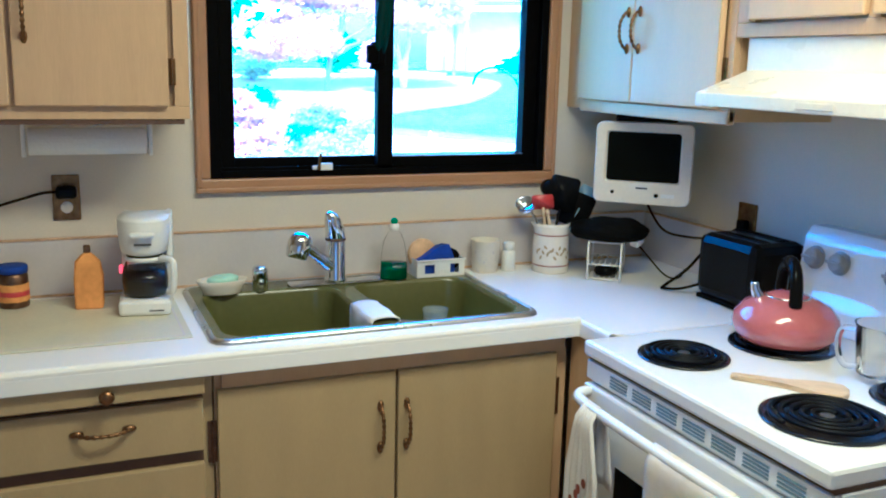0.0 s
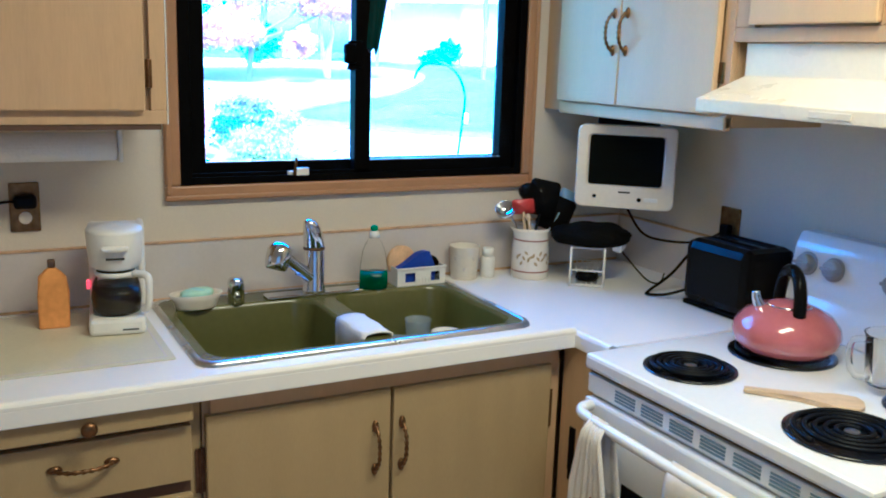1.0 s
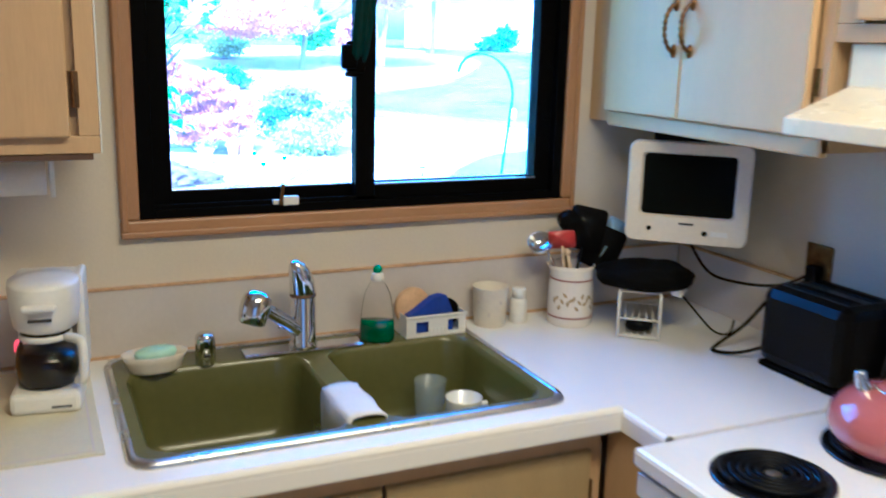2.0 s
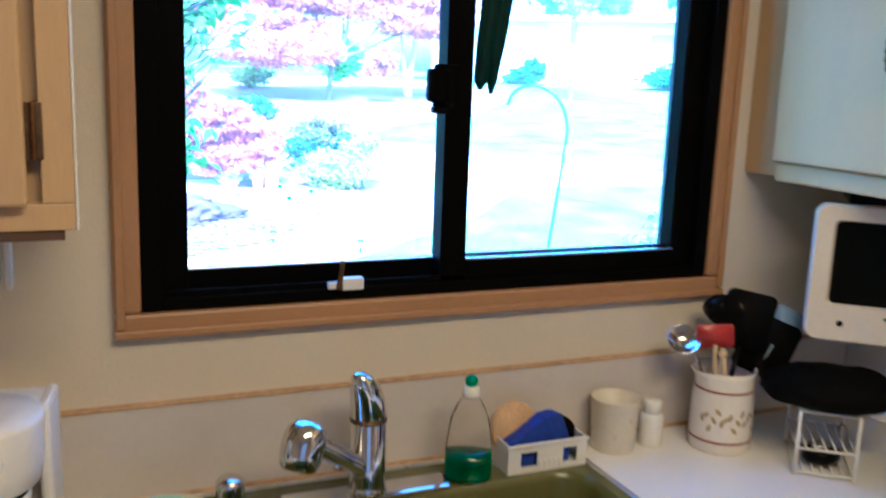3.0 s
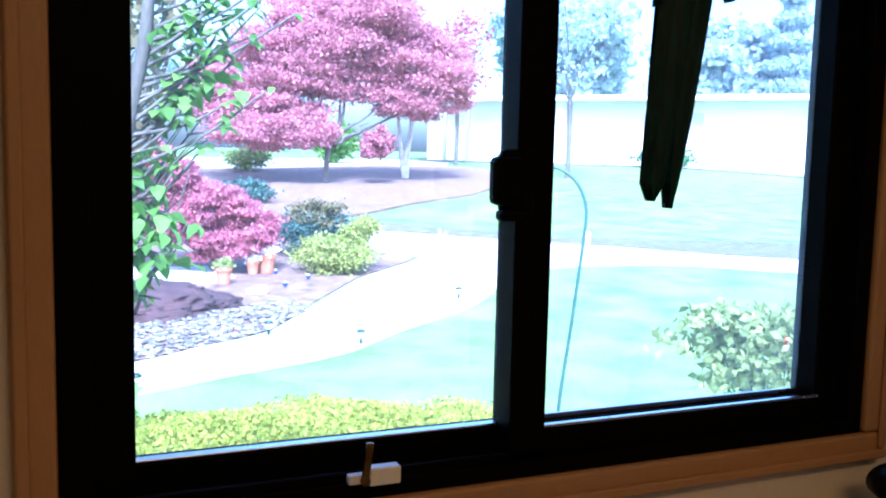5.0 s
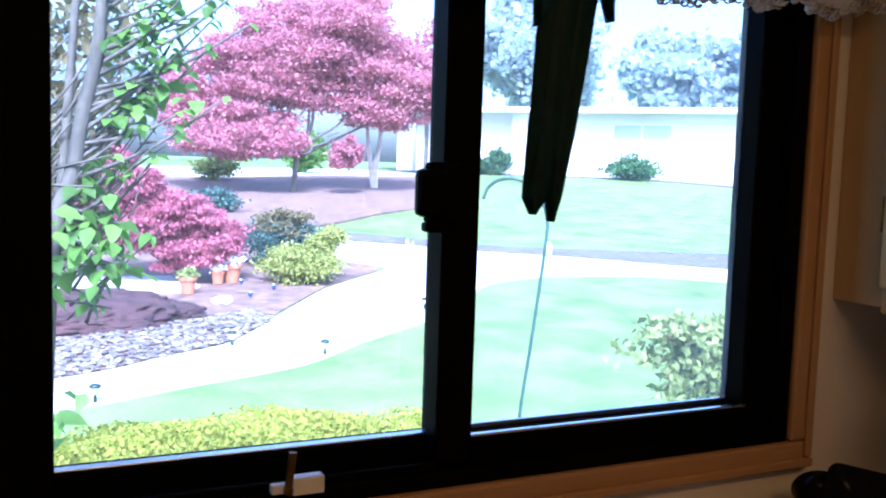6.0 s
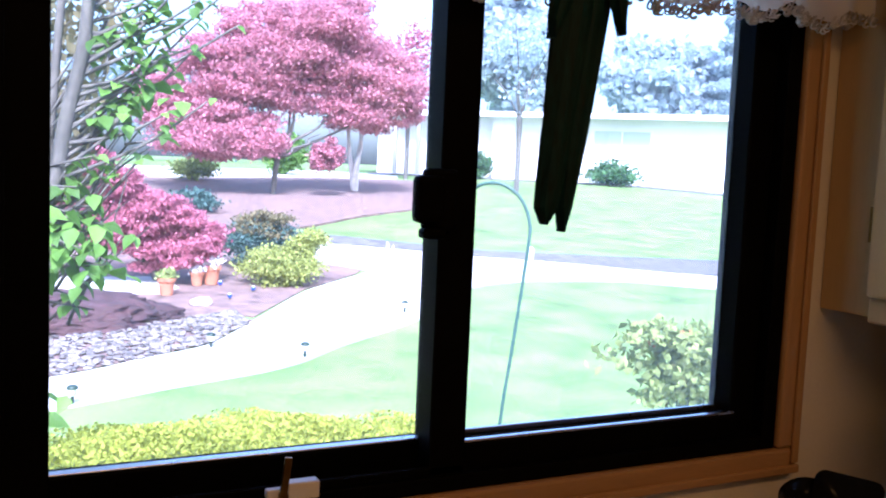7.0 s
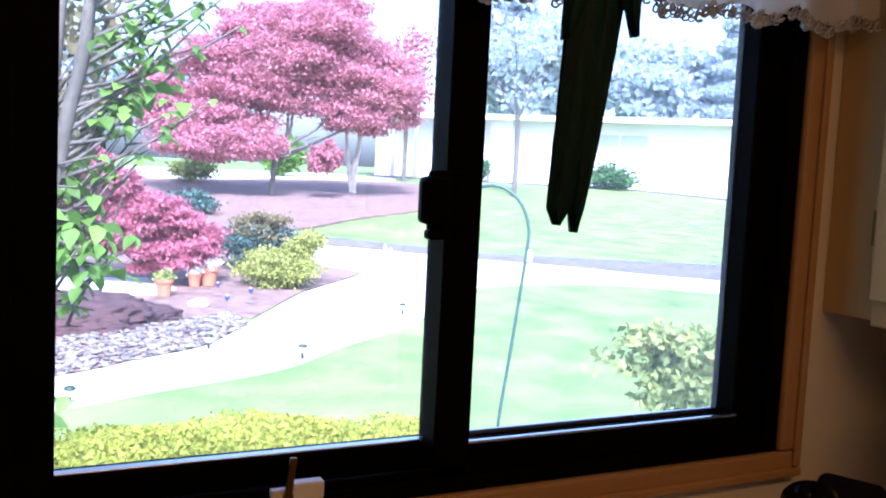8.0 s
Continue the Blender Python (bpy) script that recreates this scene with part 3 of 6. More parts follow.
part("strap_hinge", boxes((0.9105, 0.9148, -0.672, -0.648, 0.545, 0.662), (0.9095, 0.9148, -0.668, -0.652, 0.52, 0.545), bev=0.002), "blackplastic", fr, "black strap hinge")

# wall cabinet beside the window
CLX = 0.004
wl = thing("wall_cabinet", "tan wall cabinet with flush cream-tan doors", "cabinet")
part("body", boxes((-1.38, CLX - 0.018, -0.302, 0.0, 1.400, 2.16)), "tanwood", wl)
part("face_frame", boxes((-1.38, CLX, -0.322, -0.3025, 1.400, 1.430), (CLX - 0.034, CLX, -0.322, -0.3025, 1.4305, 2.16), (-0.392, -0.362, -0.322, -0.3025, 1.4305, 2.16), bev=0.0015), "tanwood", wl)
part("end_panel", boxes((CLX - 0.0175, CLX, -0.302, 0.0, 1.400, 2.16), bev=0.001), "dimendwood", wl, "end panel in a dimmed brown")
part("edge_strip", boxes((CLX + 0.0003, CLX + 0.003, -0.323, -0.298, 1.400, 2.16), bev=0.0008), "white", wl, "white edge strip")
for x0, x1, gx, hx in ((-0.372, -0.044, -0.036, -0.345), (-0.73, -0.381, -0.74, -0.40), (-1.10, -0.745, -0.74, -1.07)):
    d = part("door", boxes((x0, x1, -0.342, -0.3235, 1.430, 2.14), bev=0.004), "tanwood", wl)
    bail(d, (hx, -0.342, 1.63), 0, True, 0.10)
    if x0 > -0.5:
        hinge(d, (gx, -0.3225, 1.51), 0, 0.062)
part("light_rail", boxes((-1.38, CLX - 0.012, -0.318, -0.302, 1.388, 1.3995), bev=0.001), "gap", wl)

# wall cabinet of two doors beside the cooker, facing the room
CRX = 1.223
wr = thing("wall_cabinet", "cream two-door wall cabinet with twisted brass handles", "cabinet")
part("body", boxes((CRX + 0.019, XR, -0.772, -0.001, 1.42, 2.16)), "tanwood", wr)
part("face_frame", boxes((CRX, CRX + 0.0185, -0.090, -0.001, 1.420, 2.16), (CRX, CRX + 0.0185, -0.772, -0.7405, 1.420, 2.16), (CRX, CRX + 0.0185, -0.740, -0.0905, 2.11, 2.16), bev=0.0015), "tanwood", wr)
part("bottom_rail", boxes((CRX - 0.004, CRX + 0.018, -0.772, -0.085, 1.412, 1.448), bev=0.004), "cream", wr, "pale painted bottom rail")
for y0, y1, hy in ((-0.3735, -0.092, -0.347), (-0.738, -0.3755, -0.402)):
    d = part("door", boxes((CRX - 0.020, CRX - 0.0015, y0, y1, 1.450, 2.13), bev=0.004), "cream", wr)
    bail(d, (CRX - 0.020, hy, 1.648), -90, True, 0.10)
    hy2 = -0.744 if y0 < -0.5 else -0.086
    hinge(d, (CRX - 0.001, hy2, 1.55), -90, 0.05)

# range hood and the short cabinet over it
HY0, HY1 = -1.560, -0.800
hood = thing("range_hood", "almond enamelled under-cabinet range hood", "range hood")
sec = [(XR, 1.462), (1.095, 1.462), (1.095, 1.492), (1.239, 1.545), (1.239, 1.621), (XR, 1.621)]
hb = bmesh.new()
a = [hb.verts.new((x, HY0, z)) for x, z in sec]
b = [hb.verts.new((x, HY1, z)) for x, z in sec]
hf = [hb.faces.new(a), hb.faces.new(b[::-1])] + [hb.faces.new((a[i], b[i], b[(i + 1) % 6], a[(i + 1) % 6])) for i in range(6)]
bmesh.ops.recalc_face_normals(hb, faces=hb.faces)
bmesh.ops.bevel(hb, geom=hb.edges[:], offset=0.003, segments=2, profile=0.5, affect="EDGES")
part("hood_body", hb, "almond", hood)
part("switch_plate", boxes((1.0925, 1.0952, -1.22, -1.12, 1.470, 1.484), bev=0.001), "ivory", hood)
part("hood_filter", boxes((1.16, 1.50, -1.45, -0.91, 1.4585, 1.4618)), "steel", hood)
hc = thing("wall_cabinet", "short tan wall cabinet over the range hood", "cabinet")
part("body", boxes((CRX + 0.019, XR, HY0, -0.774, 1.6225, 2.16)), "tanwood", hc)
part("face_frame", boxes((CRX, CRX + 0.0185, HY0, -0.774, 1.6225, 1.655), (CRX, CRX + 0.0185, -0.835, -0.774, 1.6555, 2.16), (CRX, CRX + 0.0185, -1.19, -1.16, 1.6555, 2.16), bev=0.0015), "tanwood", hc)
for y0, y1 in ((-1.165, -0.830), (-1.53, -1.185)):
    part("door", boxes((CRX - 0.020, CRX - 0.0015, y0, y1, 1.660, 2.13), bev=0.004), "cream", hc)

# ---- cooker ----
KX, KY0, KY1 = 0.828, -1.556, -0.798
ck = thing("electric_cooker", "white enamelled electric cooker with four coil rings", "cooker")
part("body", boxes((KX + 0.03, XR - 0.02, KY0, KY1, 0.06, 0.868), bev=0.003), "enamel", ck)
part("cooktop", boxes((KX, 1.50, KY0, KY1, 0.878, 0.915), bev=0.009), "enamel", ck)
part("control_strip", boxes((KX + 0.012, KX + 0.0295, KY0 + 0.004, KY1 - 0.004, 0.822, 0.866), bev=0.002), "enamel", ck)
part("trim_gap", boxes((KX + 0.018, XR - 0.03, KY0 + 0.004, KY1 - 0.004, 0.868, 0.878)), "gap", ck, "dark joint under the cooktop")
for k in range(7):
    y = KY1 - 0.105 - k * 0.088
    sl = boxes(*[(KX + 0.0095, KX + 0.0118, y - 0.066, y, 0.831 + j * 0.0075, 0.8345 + j * 0.0075) for j in range(4)])
    part("vent_slot", sl, "bluegrey", ck, "grey vent slots")
dr = part("oven_door", boxes((KX + 0.002, KX + 0.0295, KY0 + 0.006, KY1 - 0.006, 0.26, 0.812), bev=0.006), "enamel", ck)
part("oven_window", boxes((KX + 0.0, KX + 0.0022, KY0 + 0.16, KY1 - 0.16, 0.42, 0.66), bev=0.0005), "screen", dr, "dark oven glass")
hd = smooth_path([(KX + 0.006, KY1 - 0.035, 0.800), (KX - 0.028, KY1 - 0.038, 0.796), (KX - 0.042, KY1 - 0.10, 0.792), (KX - 0.046, (KY0 + KY1) / 2, 0.790), (KX - 0.042, KY0 + 0.10, 0.792), (KX - 0.028, KY0 + 0.038, 0.796), (KX + 0.006, KY0 + 0.035, 0.800)], 6)
part("oven_handle", tube(hd, 0.0125, 12), "enamel", dr, "white bar handle", smooth=True)
part("storage_drawer", boxes((KX + 0.006, KX + 0.0295, KY0 + 0.006, KY1 - 0.006, 0.07, 0.25), bev=0.005), "enamel", ck)
bg = bmesh.new()
sec = [(1.435, 0.916), (1.450, 0.975), (1.462, 1.010), (1.478, 1.130), (1.495, 1.160), (1.553, 1.160), (1.553, 0.916)]
a = [bg.verts.new((x, KY0, z)) for x, z in sec]
b = [bg.verts.new((x, KY1, z)) for x, z in sec]
bg.faces.new(a), bg.faces.new(b[::-1])
for i in range(7):
    bg.faces.new((a[i], b[i], b[(i + 1) % 7], a[(i + 1) % 7]))
bmesh.ops.recalc_face_normals(bg, faces=bg.faces)
bmesh.ops.bevel(bg, geom=bg.edges[:], offset=0.009, segments=3, profile=0.5, affect="EDGES")
back = part("backguard", bg, "enamel", ck, smooth=False)
for y in (-0.852, -0.932, -1.10, -1.37, -1.45):
    kb = lathe([(0.030, 0.0), (0.030, 0.004), (0.024, 0.005), (0.022, 0.020), (0.018, 0.023)], 22)
    box(kb, -0.004, 0.004, -0.022, 0.022, 0.020, 0.030, bev=0.002)
    part("knob", moved(kb, pose(1.470, y, 1.085, 0, -82, 0)), "greyplastic", back, "grey control knob", smooth=False)
part("clock_panel", moved(boxes((-0.001, 0.0015, -0.075, 0.075, -0.028, 0.028), bev=0.001), pose(1.468, -1.235, 1.085, 0, 8, 0)), "screen", back, "dark clock panel")
for x, y, r in ((0.973, -0.985, 0.088), (1.250, -0.990, 0.108), (0.990, -1.385, 0.108), (1.255, -1.375, 0.088)):
    pn = part("drip_pan", lathe([(r + 0.014, 0.0005), (r + 0.013, 0.0045), (r + 0.004, 0.004), (r - 0.01, -0.004), (0.03, -0.010)], 36, centre=(x, y, 0.9155)), "pan", ck, "shiny dark drip pan", smooth=True)
    sp = []
    for i in range(200):
        t = i / 199
        rr = 0.020 + (r - 0.024) * t
        sp.append((x + rr * math.cos(t * 2 * math.pi * 4.5), y + rr * math.sin(t * 2 * math.pi * 4.5), 0.9255))
    part("coil", tube(sp, 0.0052, 6), "coil", pn, "black heating coil", smooth=True)
    part("coil_cap", lathe([(0.014, 0), (0.014, 0.003), (0.004, 0.005)], 16, centre=(x, y, 0.9225)), "steel", pn)

# ---- outdoors: ground, paths and beds ----
def gz(x, y):
    """Height of the garden, which rises gently away from the house."""
    return -0.35 + 0.022 * min(max(y, 0.0), 12.0) + 0.070 * min(max(y - 12.0, 0.0), 15.0) + 0.02 * min(max(y - 27.0, 0.0), 20.0) + 0.02 * min(max(x - 8.0, 0.0), 14.0)


xs = [-400, -150, -60, -25, -10, -4, 0, 2, 4, 6, 8, 10, 14, 18, 22, 30, 45, 80, 160, 400]
ys = [0.165, 1, 3, 6, 10, 12, 15, 18, 22, 27, 32, 37, 42, 47, 60, 100, 200, 450]
gb = bmesh.new()
grid = [[gb.verts.new((x, y, gz(x, y))) for x in xs] for y in ys]
for r0, r1 in zip(grid, grid[1:]):
    for k in range(len(xs) - 1):
        gb.faces.new((r0[k], r0[k + 1], r1[k + 1], r1[k]))
setting("ground", gb, "lawn", "mown green lawn rising away from the house", "lawn")


def patch(name, poly, h, material, label, category):
    """A flat bed or path that follows the ground, h thick."""
    bm = bmesh.new()
    bm.faces.new([bm.verts.new((x, y, 0.0)) for x, y in poly])
    bmesh.ops.triangulate(bm, faces=bm.faces[:])
    for _ in range(3):
        bmesh.ops.subdivide_edges(bm, edges=[e for e in bm.edges if e.calc_length() > 1.0], cuts=1)
        bmesh.ops.triangulate(bm, faces=[f for f in bm.faces if len(f.verts) > 3])
    for f in bm.faces:
        f.normal_update()
        if f.normal.z < 0:
            f.normal_flip()
    low = bmesh.ops.extrude_face_region(bm, geom=bm.faces[:])["geom"]
    low = {v for v in low if isinstance(v, bmesh.types.BMVert)}
    for v in bm.verts:
        v.co.z = gz(v.co.x, v.co.y) + (h if v in low else -0.05)
    bmesh.ops.recalc_face_normals(bm, faces=bm.faces)
    return setting(name, bm, material, label, category)


def curve2(pts, n=5):
    return [(p.x, p.y) for p in smooth_path([(x, y, 0) for x, y in pts], n)]


near_edge = curve2([(-4.5, 4.2), (-1.5, 5.15), (0.40, 5.83), (1.39, 6.25), (2.44, 6.69), (3.24, 7.40), (4.61, 8.53), (5.5, 9.65), (6.55, 10.70), (7.8, 11.10), (9.24, 10.72), (10.3, 9.7), (14.0, 6.5), (22, 0.5)])
far_edge = curve2([(24, 2.0), (14.6, 8.0), (11.3, 10.75), (9.7, 12.4), (8.13, 13.44), (6.8, 14.3), (5.6, 14.95), (4.4, 15.3), (4.3, 14.3), (4.88, 13.1), (5.42, 12.4), (5.2, 12.0), (3.92, 10.65), (2.76, 8.86), (2.0, 7.7), (1.32, 7.26), (0.59, 6.79), (-1.5, 6.1), (-4.5, 5.1)])
patch("path", near_edge + far_edge, 0.02, "concrete", "pale concrete garden path widening into a drive", "path")
patch("pavement", [(-4, 5.3), (-1.5, 6.15), (0.59, 6.84), (1.32, 7.31), (2.0, 7.76), (2.7, 8.8), (2.47, 9.22), (1.82, 8.71), (0.64, 8.1), (-1.5, 8.0), (-4, 7.6)], 0.012, "mulch", "brown mulch bed under river stones", "mulch bed")
patch("mulch_bed", [(-4, 7.65), (-1.5, 8.05), (0.64, 8.15), (1.82, 8.76), (2.47, 9.27), (2.75, 8.98), (3.90, 10.75), (5.15, 12.08), (5.36, 12.38), (4.82, 13.05), (4.22, 14.2), (3.0, 14.7), (-4, 14.2)], 0.014, "mulch", "reddish brown bark mulch bed", "mulch bed")
patch("patio", [(-3.0, 10.7), (2.0, 10.62), (2.3, 11.0), (2.25, 12.0), (-3.0, 12.2)], 0.03, "concrete", "pale concrete patio slab behind the mulch heap", "patio")
patch("mulch_bed", [(4.9, 15.35), (5.7, 15.05), (6.85, 14.38), (8.16, 13.52), (9.75, 12.47), (11.35, 10.82), (14.65, 8.08), (24, 2.1), (25, 4.5), (16, 10.1), (12.85, 12.3), (10.5, 13.2), (8.5, 14.05), (7.56, 14.8), (6.24, 15.8), (5.2, 16.3)], 0.03, "greymulch", "dark grey bark strip beside the drive", "mulch bed")
patch("mulch_bed", curve2([(-6, 15.5), (0, 16.0), (3.3, 16.6), (5.0, 16.6), (6.1, 17.1), (7.93, 18.85), (10.13, 20.3), (12.0, 22.6), (13.5, 25.2), (13.4, 27.2), (12.8, 28.6), (9.4, 29.4), (4.9, 26.8), (-6, 25)], 3), 0.05, "mulch", "wide brown mulch bed under the maple", "mulch bed")
patch("drive", curve2([(-8, 26.0), (4.9, 27.2), (9.2, 30.0), (12.8, 29.3), (14.4, 33.5), (9, 37), (-8, 36)], 3), 0.04, "concrete", "pale concrete drive beyond the maple bed", "drive")
mb = bmesh.new()
bmesh.ops.create_icosphere(mb, subdivisions=6, radius=1.0)
for v in mb.verts:
    d = 1 + 0.10 * noise.noise(v.co * 2.2) + 0.06 * noise.noise(v.co * 7) + 0.05 * noise.noise(v.co * 24) + 0.03 * noise.noise(v.co * 55)
    v.co = Vector((0.45 + v.co.x * 1.55 * d, 9.25 + v.co.y * 0.95 * d, gz(0, 9.2) - 0.05 + v.co.z * 0.36 * d))
setting("mulch_mound", mb, "shademulch", "bark mulch heap beside the stones, shade in its colour", "mulch", smooth=True)
rng = np.random.default_rng(5)


def stones(name, region, n, size, label):
    """Loose rounded stones, joined."""
    base = bmesh.new()
    bmesh.ops.create_icosphere(base, subdivisions=2, radius=1.0)
    bv = np.array([v.co[:] for v in base.verts])
    bf = [[v.index for v in f.verts] for f in base.faces]
    base.free()
    V, F = [], []
    for i in range(n):
        x, y = region(rng)
        s = size * (0.6 + 0.9 * rng.random())
        sc = np.array([s * (0.8 + 0.5 * rng.random()), s * (0.7 + 0.4 * rng.random()), s * 0.45])
        a = rng.random() * 6.28
        p = bv * (1 + 0.16 * np.sin(bv[:, [1, 2, 0]] * 3 + rng.random() * 6)) * sc
        q = np.stack([p[:, 0] * math.cos(a) - p[:, 1] * math.sin(a), p[:, 0] * math.sin(a) + p[:, 1] * math.cos(a), p[:, 2]], 1)
        o = len(V)
        V.extend((q + [x, y, gz(x, y) + 0.02 + 0.3 * s]).tolist())
        F.extend([[k + o for k in f] for f in bf])
    me = bpy.data.meshes.new(name)
    me.from_pydata(V, [], F)
    me.polygons.foreach_set("use_smooth", [True] * len(me.polygons))
    me.materials.append(M["rock"])
    return tagged(new(name, me), label, "stones", "", "stuff")


def bed_region(r):
    x = -1.6 + 4.2 * r.random()
    lo = np.interp(x, (-1.5, 0.59, 2.0, 2.7), (6.15, 6.84, 7.76, 8.75))
    hi = np.interp(x, (-1.5, 0.64, 1.82, 2.6), (8.0, 8.1, 8.71, 9.2))
    return x, lo - 0.06 + (hi - lo + 0.20) * r.random()


stones("river_stones", bed_region, 2600, 0.026, "grey and tan rounded river stones along the path")


# ---- outdoors: planting ----
def foliage(name, pts, size, material, parent=None, label="", long=1.6, seed=1, droop=0.0):
    """Many small leaves, each a folded blade, at the given points."""
    r = np.random.default_rng(seed)
    pts = np.asarray(pts, float)
    n = len(pts)
    u = r.normal(size=(n, 3))
    u[:, 2] -= droop
    u /= np.linalg.norm(u, axis=1, keepdims=True)
    w = r.normal(size=(n, 3))
    w -= u * (w * u).sum(1, keepdims=True)
    w /= np.linalg.norm(w, axis=1, keepdims=True)
    k = np.cross(u, w)
    s = (size * (0.6 + 0.8 * r.random(n)))[:, None]
    root, tip = pts - u * s * long * 0.5, pts + u * s * long * 0.5
    left, right = pts + w * s * 0.5 + k * s * 0.15, pts - w * s * 0.5 + k * s * 0.15
    V = np.stack([root, left, tip, right], 1).reshape(-1, 3)
    me = bpy.data.meshes.new(name)
    me.vertices.add(4 * n)
    me.vertices.foreach_set("co", V.ravel())
    tri = np.array([[0, 2, 1], [0, 3, 2]])
    idx = (np.arange(n)[:, None, None] * 4 + tri[None]).reshape(-1)
    me.loops.add(len(idx))
    me.loops.foreach_set("vertex_index", idx)
    me.polygons.add(2 * n)
    me.polygons.foreach_set("loop_start", np.arange(2 * n) * 3)
    me.update()
    me.validate()
    me.materials.append(M[material])
    ob = new(name, me)
    if parent:
        ob.parent = parent
    if label:
        ob["label"] = label
    return ob


def clumps(blobs, per, seed, spread=0.30, many=34):
    """Points in uneven clumps over the outside of the given ellipsoids."""
    r = np.random.default_rng(seed)
    out = []
    for cx, cy, cz, rx, ry, rz, w in blobs:
        m = max(6, int(many * w))
        d = r.normal(size=(m, 3))
        d /= np.linalg.norm(d, axis=1, keepdims=True)
        cen = np.array([cx, cy, cz]) + d * np.array([rx, ry, rz]) * (0.45 + 0.65 * r.random((m, 1)))
        k = int(per * w / m) + 1
        g = r.normal(size=(m, k, 3)) * spread * np.array([rx, ry, rz * 0.7])
        out.append((cen[:, None] + g).reshape(-1, 3))
    return np.concatenate(out)


def limbs(base, tops, r0, seed=0, wob=0.08):
    """A tapered trunk that forks into limbs."""
    bm = bmesh.new()
    rr = random.Random(seed)
    for tx, ty, tz in tops:
        b = Vector(base)
        t = Vector((tx, ty, tz))
        pts = [b.lerp(t, k / 5) + Vector((rr.uniform(-wob, wob), rr.uniform(-wob, wob), 0)) * (0 if k == 0 else 1) for k in range(6)]
        pts = smooth_path(pts, 3)
        tube(pts, [r0 * (1 - 0.85 * i / (len(pts) - 1)) for i in range(len(pts))], 8, bm)
    return bm


def shrub(name, label, at, blobs, leaves, size, material, seed, stems=5, cat="shrub", bark="bark", droop=0.0):
    x, y = at
    z = gz(x, y)
    t = thing(name, label, cat, at=(x, y, z))
    top = [(b[0] * 0.7, b[1] * 0.7, b[2]) for b in blobs][:stems]
    part("stems", limbs((0, 0, -0.05), top * max(1, stems // max(1, len(top))), 0.02 + 0.02 * blobs[0][3], seed, 0.05 * blobs[0][3]), bark, t)
    foliage("crown", clumps(blobs, leaves, seed), size, material, t, seed=seed, droop=droop)
    return t


# crimson maple in the far bed
mp_ = thing("maple_tree", "crimson-leaved Japanese maple with a wide layered crown", "tree", at=(7.4, 23.0, gz(7.4, 23.0)))
bole = limbs((-0.38, 0, 1.0), [(-2.4, 0.1, 2.2), (-1.2, 0.2, 3.4), (0.2, -0.3, 4.2), (1.8, -0.4, 3.2), (2.6, -0.4, 2.6), (-1.6, -0.4, 1.6), (0.6, 0.3, 4.8), (0.75, -0.5, 1.7)], 0.055, 3, 0.18)
tube(smooth_path([(-0.50, 0, -0.1), (-0.44, 0.03, 0.5), (-0.38, 0, 1.1)], 4), 0.075, 8, bole)
part("trunk", bole, "bark", mp_)
maple_blobs = [(0.64, 0, 4.46, 1.5, 1.3, 0.85, 0.9), (-0.58, 0.2, 3.62, 1.8, 1.4, 0.85, 0.9), (2.0, -0.2, 3.22, 1.25, 1.1, 0.80, 0.75), (-1.3, 0, 2.68, 1.3, 1.0, 0.70, 0.65), (-2.75, 0.2, 2.15, 1.1, 0.9, 0.58, 0.5), (-2.3, -0.3, 1.42, 1.3, 0.9, 0.48, 0.55), (-1.3, -0.5, 1.45, 0.85, 0.7, 0.50, 0.4), (0.77, -0.6, 1.15, 0.42, 0.4, 0.42, 0.22), (2.9, -0.4, 2.66, 0.68, 0.6, 0.5, 0.3), (3.0, 0, 3.78, 0.85, 0.7, 0.65, 0.22), (-3.45, 0.2, 2.6, 0.8, 0.6, 0.6, 0.35), (1.7, -0.3, 2.28, 1.1, 0.8, 0.5, 0.5), (1.27, 0, 5.1, 0.9, 0.7, 0.55, 0.4), (0.4, 0.3, 2.9, 1.3, 0.8, 0.6, 0.35), (-2.0, 0.3, 3.5, 1.0, 0.8, 0.6, 0.35), (-1.0, 0.2, 4.5, 1.0, 0.8, 0.6, 0.3)]
foliage("crown", clumps(maple_blobs, 21000, 11, 0.17, many=120), 0.058, "maple", mp_, seed=2)
# weeping laceleaf maple in the near bed
lm = thing("laceleaf_maple", "low weeping red laceleaf maple", "tree", at=(1.70, 11.6, gz(1.7, 11.6)))
part("trunk", limbs((0.50, 0, -0.05), [(-0.5, 0, 1.5), (0, 0.1, 1.1), (0.6, -0.1, 0.8), (-0.7, 0.2, 1.2), (0.8, 0, 0.5)], 0.05, 4, 0.1), "bark", lm)
foliage("crown", clumps([(-0.54, 0, 1.57, 0.36, 0.36, 0.22, 0.6), (-0.20, 0, 1.29, 0.42, 0.4, 0.23, 0.7), (-0.67, 0.1, 1.20, 0.36, 0.36, 0.26, 0.5), (0.09, -0.1, 0.95, 0.48, 0.45, 0.26, 0.8), (0.60, 0, 0.88, 0.40, 0.4, 0.23, 0.7), (0.83, -0.1, 0.58, 0.40, 0.4, 0.28, 0.7), (0.46, -0.15, 0.42, 0.42, 0.35, 0.26, 0.6), (-0.26, 0, 0.77, 0.42, 0.36, 0.32, 0.5)], 22000, 12, 0.17, many=60), 0.030, "maple2", lm, seed=3, droop=0.6, long=2.2)
shrub("variegated_shrub", "rounded yellow-green variegated shrub in mulch", (3.72, 11.2), [(0, 0, 0.30, 0.40, 0.36, 0.26, 1.0), (0.36, 0.05, 0.58, 0.20, 0.2, 0.18, 0.4)], 9000, 0.030, "yellowshrub", 21)
